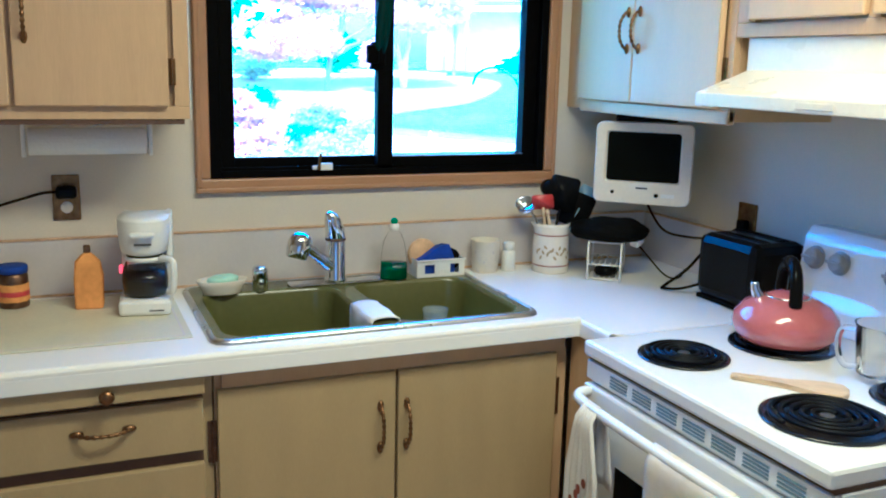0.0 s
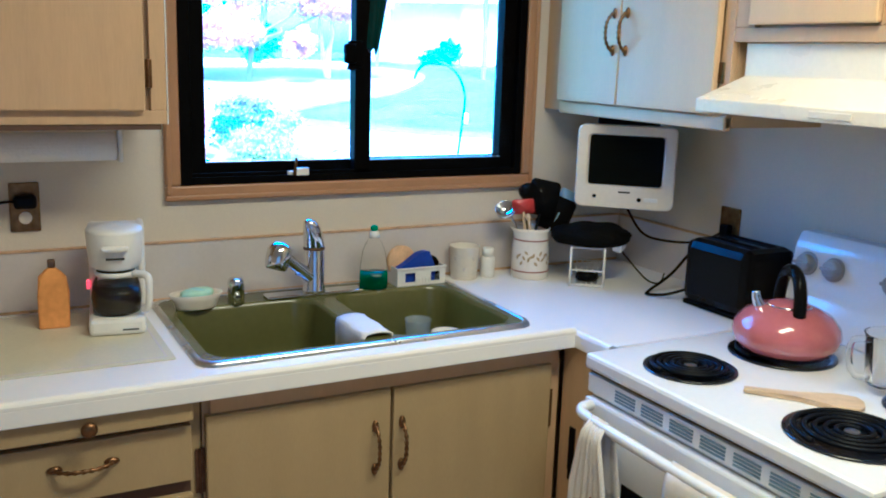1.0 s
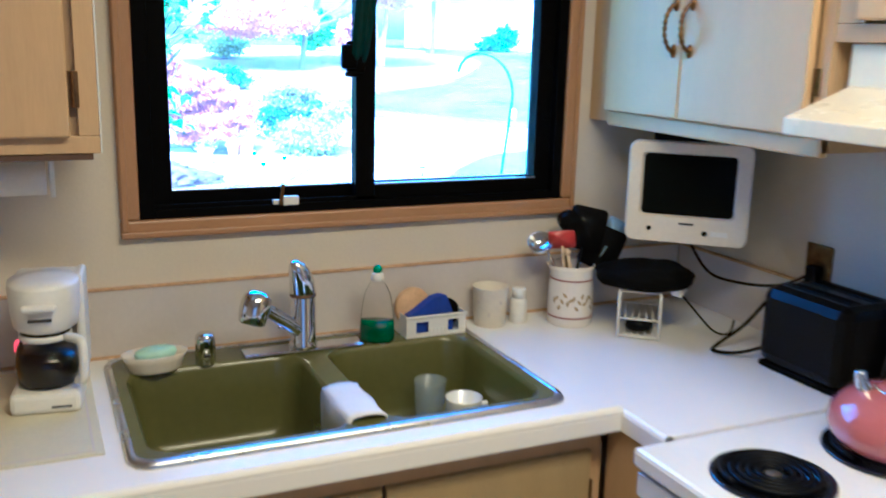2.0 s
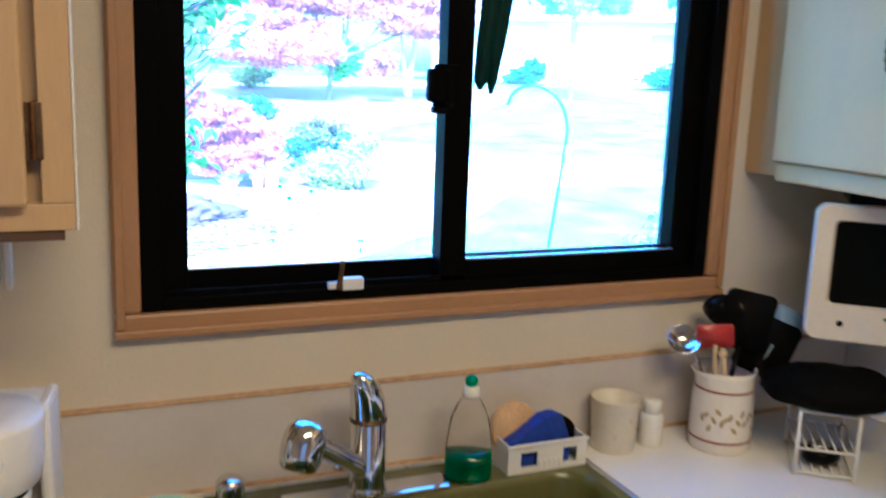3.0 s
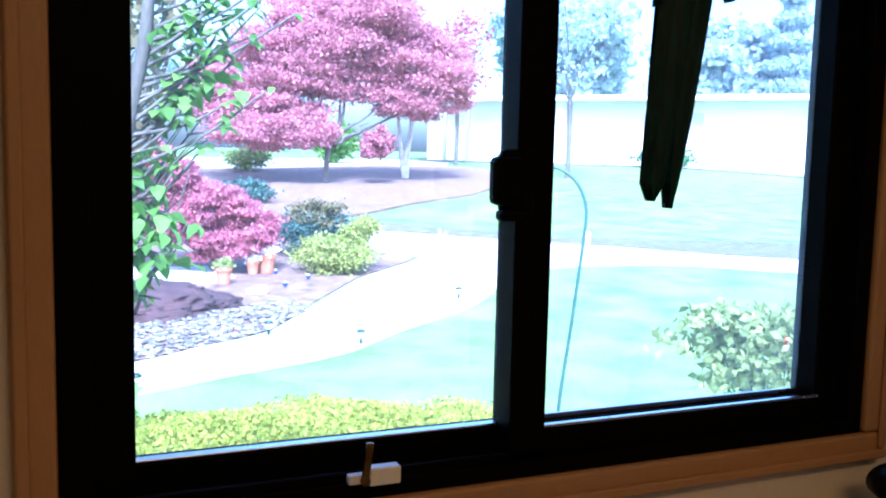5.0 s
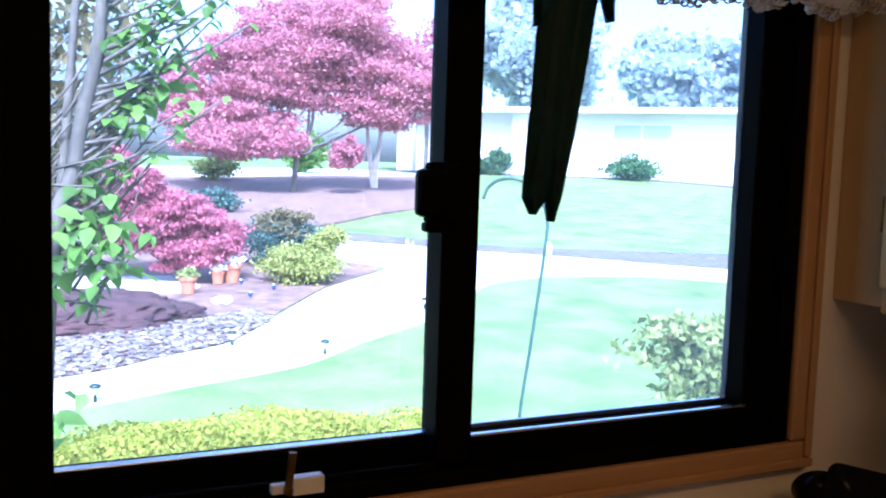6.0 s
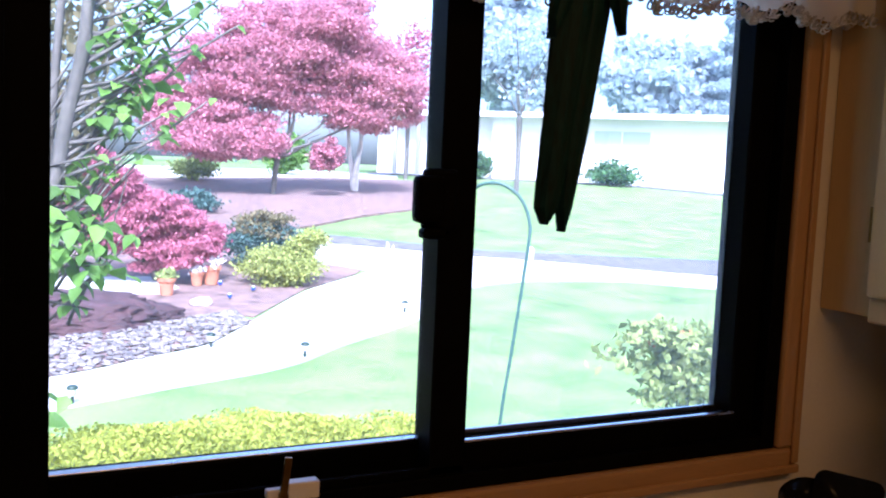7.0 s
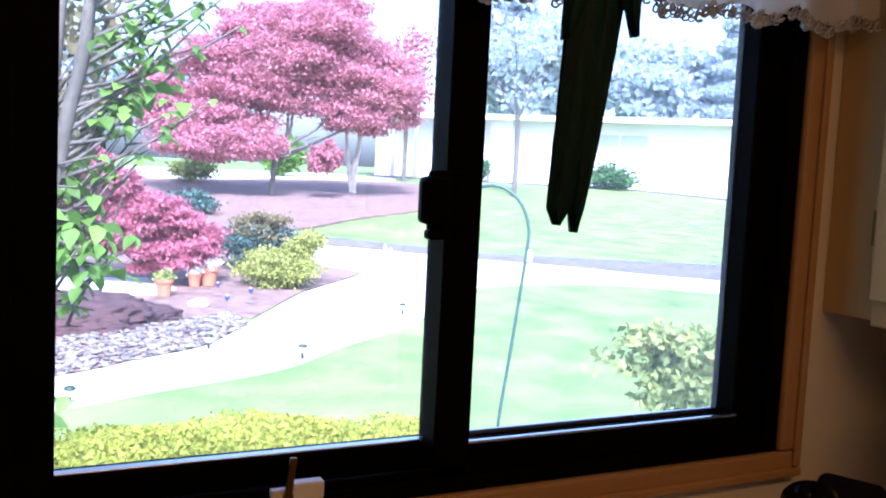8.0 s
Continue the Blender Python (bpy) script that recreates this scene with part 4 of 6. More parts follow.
shrub("bronze_shrub", "dome-shaped green shrub with bronze new growth", (3.82, 12.6), [(0, 0, 0.36, 0.50, 0.46, 0.32, 1.0)], 9000, 0.030, "blueshrub", 22)
bz = foliage("bronze_growth", clumps([(0.03, -0.05, 0.68, 0.40, 0.36, 0.20, 0.7)], 8000, 29, 0.22), 0.028, "bronzeshrub", bpy.data.objects["bronze_shrub"], "bronze new leaves on top", seed=29)
shrub("mugo_pine", "low blue-green dwarf pine", (4.0, 19.0), [(0, 0, 0.28, 0.46, 0.42, 0.20, 1.0)], 3000, 0.05, "blueshrub", 23)
shrub("globe_shrub", "clipped round bright green shrub", (9.9, 32.0), [(0, 0, 0.92, 0.60, 0.6, 0.62, 1.0)], 3600, 0.11, "leafgreen", 24)
shrub("hydrangea", "pale green shrub behind the maple", (5.34, 26.0), [(0, 0, 0.42, 0.50, 0.45, 0.28, 1.0)], 3000, 0.06, "rhodo", 25)
for x, y, z in ((3.35, 2.66, 0.79), (3.44, 2.50, 0.69), (3.24, 2.80, 0.72)):
    fl = bmesh.new()
    for k in range(7):
        a = k * 0.9
        fm = pose(0.018 * math.cos(a), 0.018 * math.sin(a), 0.004 * k, 40 * math.sin(a), 40 * math.cos(a), a * 57)
        bmesh.ops.create_icosphere(fl, subdivisions=1, radius=0.021, matrix=fm @ Matrix.Diagonal((1, 0.8, 0.45, 1)))
    tagged(part("rhododendron_flower", fl, "petal", at=(x, y, z), smooth=True), "coral red flower truss on the rhododendron", "flower", "rhododendron flowers")
# hedge of golden leaves under the window
hg = thing("golden_hedge", "low hedge of bright yellow-green leaves under the window", "hedge", at=(0.6, 1.85, gz(0.6, 1.85)))
hp = np.random.default_rng(31).random((110000, 3))
hx = -1.3 + 2.35 * hp[:, 0]
hy = -0.62 + 1.24 * hp[:, 1]
top = 1.000 + 0.022 * np.sin(hx * 5.1) + 0.02 * np.sin(hx * 11 + hy * 6) + 0.02 * np.sin(hy * 9) - 0.035 * hx - 0.05 * (hy / 0.62) ** 2
hzv = top - np.abs(np.random.default_rng(32).normal(size=110000)) * 0.10
foliage("crown", np.stack([hx, hy, hzv], 1), 0.0115, "hedge", hg, seed=33, long=1.5)
hb_ = bmesh.new()
for k in range(18):
    x = -1.25 + k * 0.13
    tube([(x, 0.3 * math.sin(k), -0.05), (x + 0.03, 0.3 * math.sin(k) + 0.03, 0.45), (x - 0.02, 0.3 * math.sin(k) - 0.05, 0.80)], [0.014, 0.010, 0.004], 6, hb_)
part("stems", hb_, "bark", hg)

# young tree beside the window, with pale stems and broad leaves
nt_ = thing("lilac_tree", "grey-stemmed young tree with broad green leaves", "tree", at=(0.23, 2.05, gz(0.2, 2.05)))
ob_ = Vector((0.20, 2.05, gz(0.2, 2.05)))
stems = bmesh.new()
rs = random.Random(9)


def stem(pts, r0, r1):
    q = smooth_path([Vector(p) - ob_ for p in pts], 5)
    tube(q, [r0 + (r1 - r0) * i / (len(q) - 1) for i in range(len(q))], 8, stems)


stem([(0.16, 2.05, -0.35), (0.17, 2.05, 0.6), (0.20, 2.03, 1.296), (0.262, 2.045, 1.535), (0.295, 2.043, 1.724), (0.337, 2.026, 1.928), (0.36, 2.0, 2.25)], 0.032, 0.017)
stem([(0.21, 2.10, 1.2), (0.24, 2.12, 1.55), (0.26, 2.13, 1.8), (0.29, 2.12, 2.2)], 0.018, 0.012)
twig_ends = []
for k in range(30):
    z0 = 1.26 + 0.028 * k
    b = Vector((0.235 + 0.05 * (z0 - 1.4) / 0.3, 2.04, z0))
    a = rs.uniform(-0.15, 0.95)
    ln_ = rs.uniform(0.20, 0.52) * (1 if k > 8 else 0.6)
    e = b + Vector((math.cos(a) * ln_, -0.10 * rs.random() + 0.1 * math.sin(a), ln_ * rs.uniform(0.25, 1.0)))
    stem([b, b.lerp(e, 0.5) + Vector((0.02, 0, -0.02)), e], 0.0075, 0.0025)
    twig_ends.append((b, e))
    e2 = b.lerp(e, 0.55) + Vector((0.10 * rs.random(), 0.03, 0.16 * rs.random() - 0.02))
    stem([b.lerp(e, 0.45), e2], 0.005, 0.0025)
    twig_ends.append((b, e2))
for k in range(9):
    b = Vector((0.20 + 0.03 * rs.random(), 2.05, 1.15 + 0.05 * k))
    e = b + Vector((0.10 + 0.10 * rs.random(), -0.1, 0.05 - 0.14 * rs.random()))
    stem([b, e], 0.005, 0.0025)
    twig_ends.append((b, e))
for k in range(70):
    b = Vector((rs.uniform(0.10, 0.34), rs.uniform(2.05, 2.35), rs.uniform(1.05, 1.75)))
    ln_ = rs.uniform(0.25, 0.55)
    e = b + Vector((ln_ * rs.uniform(0.25, 0.75), rs.uniform(-0.1, 0.1), ln_ * rs.uniform(0.4, 0.9)))
    stem([b, b.lerp(e, 0.5) + Vector((rs.uniform(-0.03, 0.03), 0, rs.uniform(-0.03, 0.03))), e], rs.uniform(0.003, 0.007), 0.0018)
part("trunk", stems, "twigbark", nt_, smooth=True)


def broad_leaf(bm, m, s):
    """One heart-shaped leaf, folded along its midrib, drooping at the tip."""
    mid = [(0, 0), (0.28, 0.015), (0.6, 0.0), (1.0, -0.10)]
    half = [0.02, 0.36, 0.27, 0.0]
    rows = []
    for (x, z), w in zip(mid, half):
        rows.append([bm.verts.new(m @ Vector((x * s, -w * s, (z + w * 0.25) * s))), bm.verts.new(m @ Vector((x * s, 0, z * s))), bm.verts.new(m @ Vector((x * s, w * s, (z + w * 0.25) * s)))])
    for r0, r1 in zip(rows, rows[1:]):
        bm.faces.new((r0[0], r0[1], r1[1], r1[0]))
        bm.faces.new((r0[1], r0[2], r1[2], r1[1]))


lv = bmesh.new()
for b, e in twig_ends:
    for k in range(4):
        f = rs.uniform(0.45, 1.05)
        p = b.lerp(e, f) - ob_
        broad_leaf(lv, Matrix.Translation(p) @ Euler((rs.uniform(-0.6, 0.6), rs.uniform(0.1, 1.0), rs.uniform(-2.6, 1.0))).to_matrix().to_4x4(), rs.uniform(0.036, 0.070))
for k in range(55):
    p = Vector((rs.uniform(0.18, 0.50), rs.uniform(1.78, 2.06), rs.uniform(1.22, 1.44))) - ob_
    broad_leaf(lv, Matrix.Translation(p) @ Euler((rs.uniform(-0.6, 0.6), rs.uniform(0.1, 1.0), rs.uniform(-2.6, 1.0))).to_matrix().to_4x4(), rs.uniform(0.05, 0.088))
for k in range(8):
    p = Vector((rs.uniform(0.20, 0.30), rs.uniform(1.7, 2.0), rs.uniform(0.80, 0.90))) - ob_
    broad_leaf(lv, Matrix.Translation(p) @ Euler((rs.uniform(-0.6, 0.6), rs.uniform(0.1, 1.0), rs.uniform(-2.6, 1.0))).to_matrix().to_4x4(), rs.uniform(0.05, 0.08))
for k in range(46):
    p = Vector((rs.uniform(0.34, 0.66), rs.uniform(1.95, 2.2), rs.uniform(1.66, 2.08))) - ob_
    broad_leaf(lv, Matrix.Translation(p) @ Euler((rs.uniform(-0.6, 0.6), rs.uniform(0.1, 1.0), rs.uniform(-2.6, 1.0))).to_matrix().to_4x4(), rs.uniform(0.05, 0.085))
part("leaves", lv, "leafgreen", nt_, smooth=True)
# rhododendron beside the window: thin grey stems under a broken crown
rh = thing("rhododendron", "leggy rhododendron with coral flowers", "shrub", at=(3.47, 2.70, gz(3.47, 2.7)))
rstem, rr_ = bmesh.new(), random.Random(26)
for k in range(26):
    a, q = rr_.uniform(0, 6.28), math.sqrt(rr_.random())
    e = Vector((0.07 + 0.42 * q * math.cos(a), 0.32 * q * math.sin(a), 1.05 - 0.20 * q * q - 0.25 * rr_.random()))
    b = Vector((0.10 * math.cos(a), 0.08 * math.sin(a), -0.05))
    m1 = b.lerp(e, 0.55) + Vector((rr_.uniform(-0.05, 0.05), rr_.uniform(-0.05, 0.05), -0.04))
    tube(smooth_path([b, m1, e], 3), [0.008, 0.0075, 0.007, 0.006, 0.005, 0.004, 0.003], 6, rstem)
    tube([m1, m1 + Vector((rr_.uniform(-0.12, 0.12), rr_.uniform(-0.1, 0.1), 0.22))], [0.005, 0.003], 6, rstem)
part("stems", rstem, "twigbark", rh, smooth=True)
foliage("crown", clumps([(0.08, 0, 1.00, 0.36, 0.32, 0.13, 0.8), (-0.22, 0.05, 0.98, 0.20, 0.22, 0.13, 0.5), (0.38, -0.1, 0.94, 0.26, 0.28, 0.18, 0.6), (0.06, -0.1, 0.80, 0.34, 0.28, 0.14, 0.5), (-0.18, -0.05, 0.76, 0.18, 0.2, 0.12, 0.25)], 1150, 26, 0.26, many=40), 0.034, "rhodo", rh, seed=26)
ip = np.random.default_rng(36).random((1100, 3))
foliage("inner_leaves", np.stack([-0.08 + 0.42 * ip[:, 0] * (0.6 + 0.4 * ip[:, 2]), 0.25 + 0.45 * ip[:, 1], 1.72 + 0.85 * ip[:, 2]], 1), 0.030, "bronzeshrub", nt_, seed=37)

# ---- outdoors: neighbouring house and the trees beyond ----
HA, HB_ = Vector((15.0, 35.47, 0)), Vector((31.2, 17.5, 0))
hdir = (HB_ - HA).normalized()
hlen = (HB_ - HA).length
hn = Vector((hdir.y, -hdir.x, 0))
if hn.dot(Vector((0.1, -0.95, 0)) - HA) < 0:
    hn = -hn
house = thing("house", "long white single-storey house with a flat roof edge", "house", at=(HA.x, HA.y, 0.0))
house.rotation_euler = (0, 0, math.atan2(hdir.y, hdir.x))
sgn = 1.0 if Vector((-hdir.y, hdir.x, 0)).dot(hn) > 0 else -1.0


def hbox(u0, u1, v0, v1, z0, z1, bev=0.0):
    """Box in house axes: u along the wall, v out from it."""
    a, b = sorted((v0 * sgn, v1 * sgn))
    return boxes((u0, u1, a, b, z0, z1), bev=bev)


part("wall", hbox(0, hlen, -6, 0, 0.6, 3.83), "stucco", house)
part("roof", hbox(-0.9, hlen + 0.9, -6.6, 0.85, 3.85, 3.91), "roofing", house)
part("roof_edge", hbox(-0.95, hlen + 0.95, 0.852, 0.90, 3.76, 3.96), "fascia", house, "white roof edge board")
part("soffit", hbox(-0.9, hlen + 0.9, 0.0, 0.85, 3.805, 3.848), "fascia", house)
for u in (1.05, 2.1, 16.5, 20.0):
    part("post", hbox(u, u + 0.14, 0.60, 0.74, 0.8, 3.804), "greyplastic", house, "slim grey post")
part("pier", hbox(5.3, 6.2, 0.003, 0.42, 0.7, 3.804), "fascia", house, "wide white pier")
for u, w, z0, z1 in ((9.3, 2.3, 2.25, 3.40), (19.0, 1.6, 2.2, 3.3)):
    w_ = part("window", hbox(u, u + w, 0.003, 0.06, z0, z1), "fascia", house)
    part("pane", hbox(u + 0.07, u + w / 2 - 0.03, 0.062, 0.066, z0 + 0.07, z1 - 0.07), "farglass", w_)
    part("pane", hbox(u + w / 2 + 0.03, u + w - 0.07, 0.062, 0.066, z0 + 0.07, z1 - 0.07), "farglass", w_)


def on_house(u, v):
    p = HA + hdir * u + hn * v
    return p.x, p.y


patch("mulch_bed", [on_house(0.0, 0.02), on_house(0.0, 0.9), on_house(hlen, 0.9), on_house(hlen, 0.02)], 0.05, "greymulch", "narrow grey bark strip along the white house", "mulch bed")
for u, w, h_ in ((10.3, 1.15, 0.85), (4.9, 0.5, 1.0), (4.3, 0.55, 0.6)):
    x, y = on_house(u, 0.9)
    shrub("foundation_shrub", "clipped dark green shrub against the white house", (x, y), [(0, 0, h_ * 0.5, w * 0.75, w * 0.75, h_ * 0.45, 1.0)], 2200, 0.09, "darkgreen", int(u * 7))


def tree(name, label, at, height, r, n, size, material, seed, bark="bark", low=0.35):
    x, y = at
    t = thing(name, label, "tree", at=(x, y, gz(x, y) - 0.1))
    rr = random.Random(seed)
    tops = [(r * 0.7 * math.cos(k * 1.3), r * 0.7 * math.sin(k * 1.3), height * rr.uniform(0.6, 0.95)) for k in range(7)]
    fork = height * low * 0.85
    bole = tube(smooth_path([(0, 0, -0.1), (0.04, 0.02, fork * 0.5), (0, 0, fork + 0.1)], 4), 0.010 * height + 0.03, 8)
    for tx, ty, tz in tops:
        mid = (tx * 0.45, ty * 0.45, fork + (tz - fork) * 0.6)
        tube(smooth_path([(0, 0, fork), mid, (tx, ty, tz)], 4), [0.006 * height * (1 - 0.09 * i) for i in range(9)], 6, bole)
    part("trunk", bole, bark, t)
    bl = [(r * 0.6 * rr.uniform(-1, 1), r * 0.6 * rr.uniform(-1, 1), height * rr.uniform(low, 0.92), r * rr.uniform(0.35, 0.6), r * rr.uniform(0.35, 0.6), r * rr.uniform(0.3, 0.5), 1.0) for k in range(8)]
    foliage("crown", clumps(bl, n // 8, seed, 0.25), size, material, t, seed=seed)
    return t


def conifer(name, label, at, height, r, n, size, seed):
    x, y = at
    t = thing(name, label, "tree", at=(x, y, gz(x, y) - 0.1))
    part("trunk", limbs((0, 0, 0), [(0, 0, height)], 0.02 * height, seed, 0.02), "bark", t)
    q = np.random.default_rng(seed)
    h = 0.06 + 0.94 * q.random(n) ** 1.25
    lay = 0.75 + 0.25 * np.sin(h * 60)
    rad = r * (1 - h) * lay * np.sqrt(q.random(n)) * 1.1 + 0.1
    a = q.random(n) * 2 * np.pi
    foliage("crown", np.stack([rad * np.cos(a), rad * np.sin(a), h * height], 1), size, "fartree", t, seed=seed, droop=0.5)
    return t


tree("street_tree", "slim grey-trunked tree with sparse haze-pale leaves", (15.1, 24.0), 5.8, 1.4, 1000, 0.10, "fartree", 41, low=0.5)
tree("cherry_tree", "pink-leaved ornamental tree beyond the maple", (13.9, 30.0), 5.6, 1.7, 4200, 0.10, "maple2", 42, "bark", low=0.55)
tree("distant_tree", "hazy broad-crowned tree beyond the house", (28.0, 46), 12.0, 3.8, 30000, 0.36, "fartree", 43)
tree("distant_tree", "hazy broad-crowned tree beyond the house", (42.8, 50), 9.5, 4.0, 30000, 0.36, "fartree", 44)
conifer("distant_conifer", "tall conifer beyond the house in haze-pale blue", (44.2, 45), 14, 3.2, 16000, 0.2, 45)
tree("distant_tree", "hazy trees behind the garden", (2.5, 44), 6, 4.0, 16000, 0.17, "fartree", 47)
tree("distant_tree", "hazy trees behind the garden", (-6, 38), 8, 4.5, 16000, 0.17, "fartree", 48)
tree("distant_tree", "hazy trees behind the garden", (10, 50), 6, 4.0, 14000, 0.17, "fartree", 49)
tr2 = thing("birch_trunk", "pale slim tree trunk in the mulch bed", "tree", at=(9.69, 24.14, gz(9.69, 24.14)))
part("trunk", limbs((0, 0, -0.1), [(0.1, 0, 2.2), (0.5, 0.2, 3.4), (-0.4, 0.1, 3.2)], 0.10, 8, 0.08), "palebark", tr2)

# ---- outdoors: small things in the garden ----
sl_ = thing("solar_light", "small black solar path light on a stake", "path light", at=(0.64, 5.95, gz(0.64, 5.95)), group="solar lights along the path")
part("stake", lathe([(0.012, -0.05), (0.012, 0.07), (0.010, 0.08)], 10), "iron", sl_)
part("lens", lathe([(0.026, 0.08), (0.030, 0.13), (0.030, 0.132)], 16), "white", sl_, "clear ribbed lens", smooth=True)
part("cap", lathe([(0.042, 0.132), (0.045, 0.138), (0.030, 0.155), (0.006, 0.16)], 16), "iron", sl_, smooth=True)
for x, y in ((1.97, 7.54), (2.70, 6.96), (4.57, 8.91)):
    copy_thing(sl_, Matrix.Translation((x, y, gz(x, y))))
hk = thing("garden_hook", "green metal shepherd's crook with a hanging feeder", "garden hook", at=(2.80, 3.60, gz(2.8, 3.6)))
pts = [(0, 0, -0.1), (0.02, 0, 0.40), (0.10, 0.03, 0.86), (0.19, 0.06, 1.44), (0.20, 0.08, 1.58), (0.17, 0.11, 1.69), (0.12, 0.15, 1.76), (0.05, 0.20, 1.80), (-0.03, 0.26, 1.79), (-0.08, 0.31, 1.74), (-0.10, 0.33, 1.67)]
part("crook", tube(smooth_path(pts, 5), 0.0105, 8), "hookgreen", hk, smooth=True)
part("feeder", lathe([(0.012, 0), (0.022, 0.01), (0.022, 0.07), (0.010, 0.085)], 14, centre=(0.21, 0.065, 1.345)), "whiteflower", hk, "small pale hanging feeder", smooth=True)


def pot(at, s, label, flower):
    x, y = at
    t = thing("plant_pot", label, "plant pot", at=(x, y, gz(x, y) + 0.02), group="terracotta pots")
    part("pot", lathe([(0.075 * s, 0), (0.10 * s, 0.17 * s), (0.115 * s, 0.17 * s), (0.118 * s, 0.21 * s), (0.10 * s, 0.212 * s), (0.095 * s, 0.18 * s)], 20), "terracotta", t, smooth=False)
    bl = [(0, 0, 0.25 * s, 0.10 * s, 0.10 * s, 0.06 * s, 1.0)]
    foliage("plant", clumps(bl, 420, int(x * 100), 0.3), 0.028, flower, t, seed=3)["kind"] = "stuff"
    return t


pot((2.06, 10.52), 1.0, "terracotta pot with a few leaves", "rhodo")
pot((2.77, 11.3), 1.2, "terracotta pot with white flowers", "whiteflower")
pot((2.57, 11.23), 0.85, "pale pot with white flowers", "whiteflower")
rk = bmesh.new()
bmesh.ops.create_icosphere(rk, subdivisions=3, radius=1.0)
for v in rk.verts:
    d = 1 + 0.25 * noise.noise(v.co * 1.7)
    v.co = Vector((v.co.x * 0.13 * d, v.co.y * 0.09 * d, v.co.z * 0.06 * d))
tagged(part("garden_stone", rk, "whiteflower", at=(2.34, 9.77, gz(2.3, 9.8) + 0.05), smooth=True), "pale rounded stone on the mulch", "stone")
for x, y in ((2.86, 11.14), (2.75, 10.13), (3.18, 10.65)):
    g_ = thing("garden_globe", "small blue and white glass globe light", "garden light", at=(x, y, gz(x, y)), group="globe lights in the mulch")
    part("stake", lathe([(0.006, -0.02), (0.006, 0.06)], 8), "iron", g_)
    part("globe", lathe([(0.010, 0.03), (0.026, 0.04), (0.030, 0.058), (0.022, 0.076), (0.006, 0.082)], 16), "blue", g_, smooth=True)
    part("globe_cap", lathe([(0.020, 0.077), (0.014, 0.088), (0.004, 0.092)], 12), "whiteflower", g_, smooth=True)
st = limbs((0, 0, -0.02), [(0.03, 0, 0.36), (-0.07, 0.02, 0.42)], 0.085, 5, 0.02)
tagged(part("tree_stump", st, "palebark", at=(5.95, 12.63, gz(5.95, 12.63)), smooth=True), "weathered upright driftwood stump beside the drive", "stump")

tagged(part("garden_stake", boxes((-0.035, 0.035, -0.012, 0.012, -0.05, 0.40), bev=0.004), "fascia", at=(5.0, 13.0, gz(5.0, 13.0))), "plain white marker stake beside the drive", "stake")

# ---- things at the sink ----
fc = thing("kitchen_faucet", "chrome pull-out kitchen faucet on a long base plate", "faucet", at=(0.420, -0.122, TOP))
part("base_plate", boxes((-0.135, 0.137, -0.026, 0.026, 0.0003, 0.009), bev=0.004), "chrome", fc)
part("column", lathe([(0.033, 0.009), (0.031, 0.016), (0.0285, 0.024), (0.028, 0.125), (0.0265, 0.128), (0.0265, 0.130)], 28), "chrome", fc, smooth=True)
lev = lathe([(0.0275, 0.0), (0.0285, 0.004), (0.0275, 0.030), (0.024, 0.055), (0.0165, 0.072), (0.006, 0.080)], 28)
for v in lev.verts:
    k = max(0.0, v.co.z / 0.08)
    v.co.x -= 0.020 * k * k
    v.co.y -= 0.014 * k * k
part("lever_cap", moved(lev, pose(0, 0, 0.131)), "chrome", fc, smooth=True)
part("collar", lathe([(0.0292, 0.126), (0.0298, 0.128), (0.0292, 0.131)], 28), "bronze", fc, "dark ring", smooth=True)
sd = Vector((-0.86, -0.50, 0)).normalized()
p = [sd * a + Vector((0, 0, z)) for a, z in ((0.010, 0.048), (0.045, 0.073), (0.085, 0.101), (0.120, 0.126))]
part("spout", tube(smooth_path(p, 5), [0.0185, 0.018, 0.0175, 0.017, 0.0165] + [0.0155] * 11, 18), "chrome", fc, smooth=True)
hd_ = lathe([(0.024, -0.040), (0.0285, -0.036), (0.032, -0.016), (0.0325, 0.004), (0.029, 0.020), (0.020, 0.030), (0.006, 0.0345)], 28)
part("spray_head", moved(hd_, Matrix.Translation(sd * 0.140 + Vector((0, 0, 0.133))) @ Matrix.Rotation(radians(20), 4, sd.cross(Vector((0, 0, 1))))), "chrome", fc, smooth=True)
part("spray_switch", tube([sd * 0.04 + Vector((0, 0, 0.064)), sd * 0.075 + Vector((0, 0, 0.072))], [0.008, 0.004], 8), "chrome", fc, smooth=True)
ag = thing("air_gap", "chrome cylindrical air gap cap on the sink deck", "air gap", at=(0.203, -0.132, TOP))
part("cap", lathe([(0.0215, 0.0), (0.0215, 0.056), (0.020, 0.062), (0.016, 0.066), (0.004, 0.0675)], 24), "chrome", ag, smooth=True)
part("vent_slot", boxes((-0.006, 0.006, -0.0222, -0.0212, 0.018, 0.023)), "darklabel", ag)


def oval(rx, ry, prof, seg=32):
    bm = bmesh.new()
    prev, rings = None, []
    for k, z in prof:
        rr = [bm.verts.new((rx * k * math.cos(2 * math.pi * i / seg), ry * k * math.sin(2 * math.pi * i / seg), z)) for i in range(seg)]
        if prev:
            for i in range(seg):
                bm.faces.new((prev[i], prev[(i + 1) % seg], rr[(i + 1) % seg], rr[i]))
        prev = rr
        rings.append(rr)
    bm.faces.new(rings[0][::-1])
    bm.faces.new(rings[-1])
    return bm


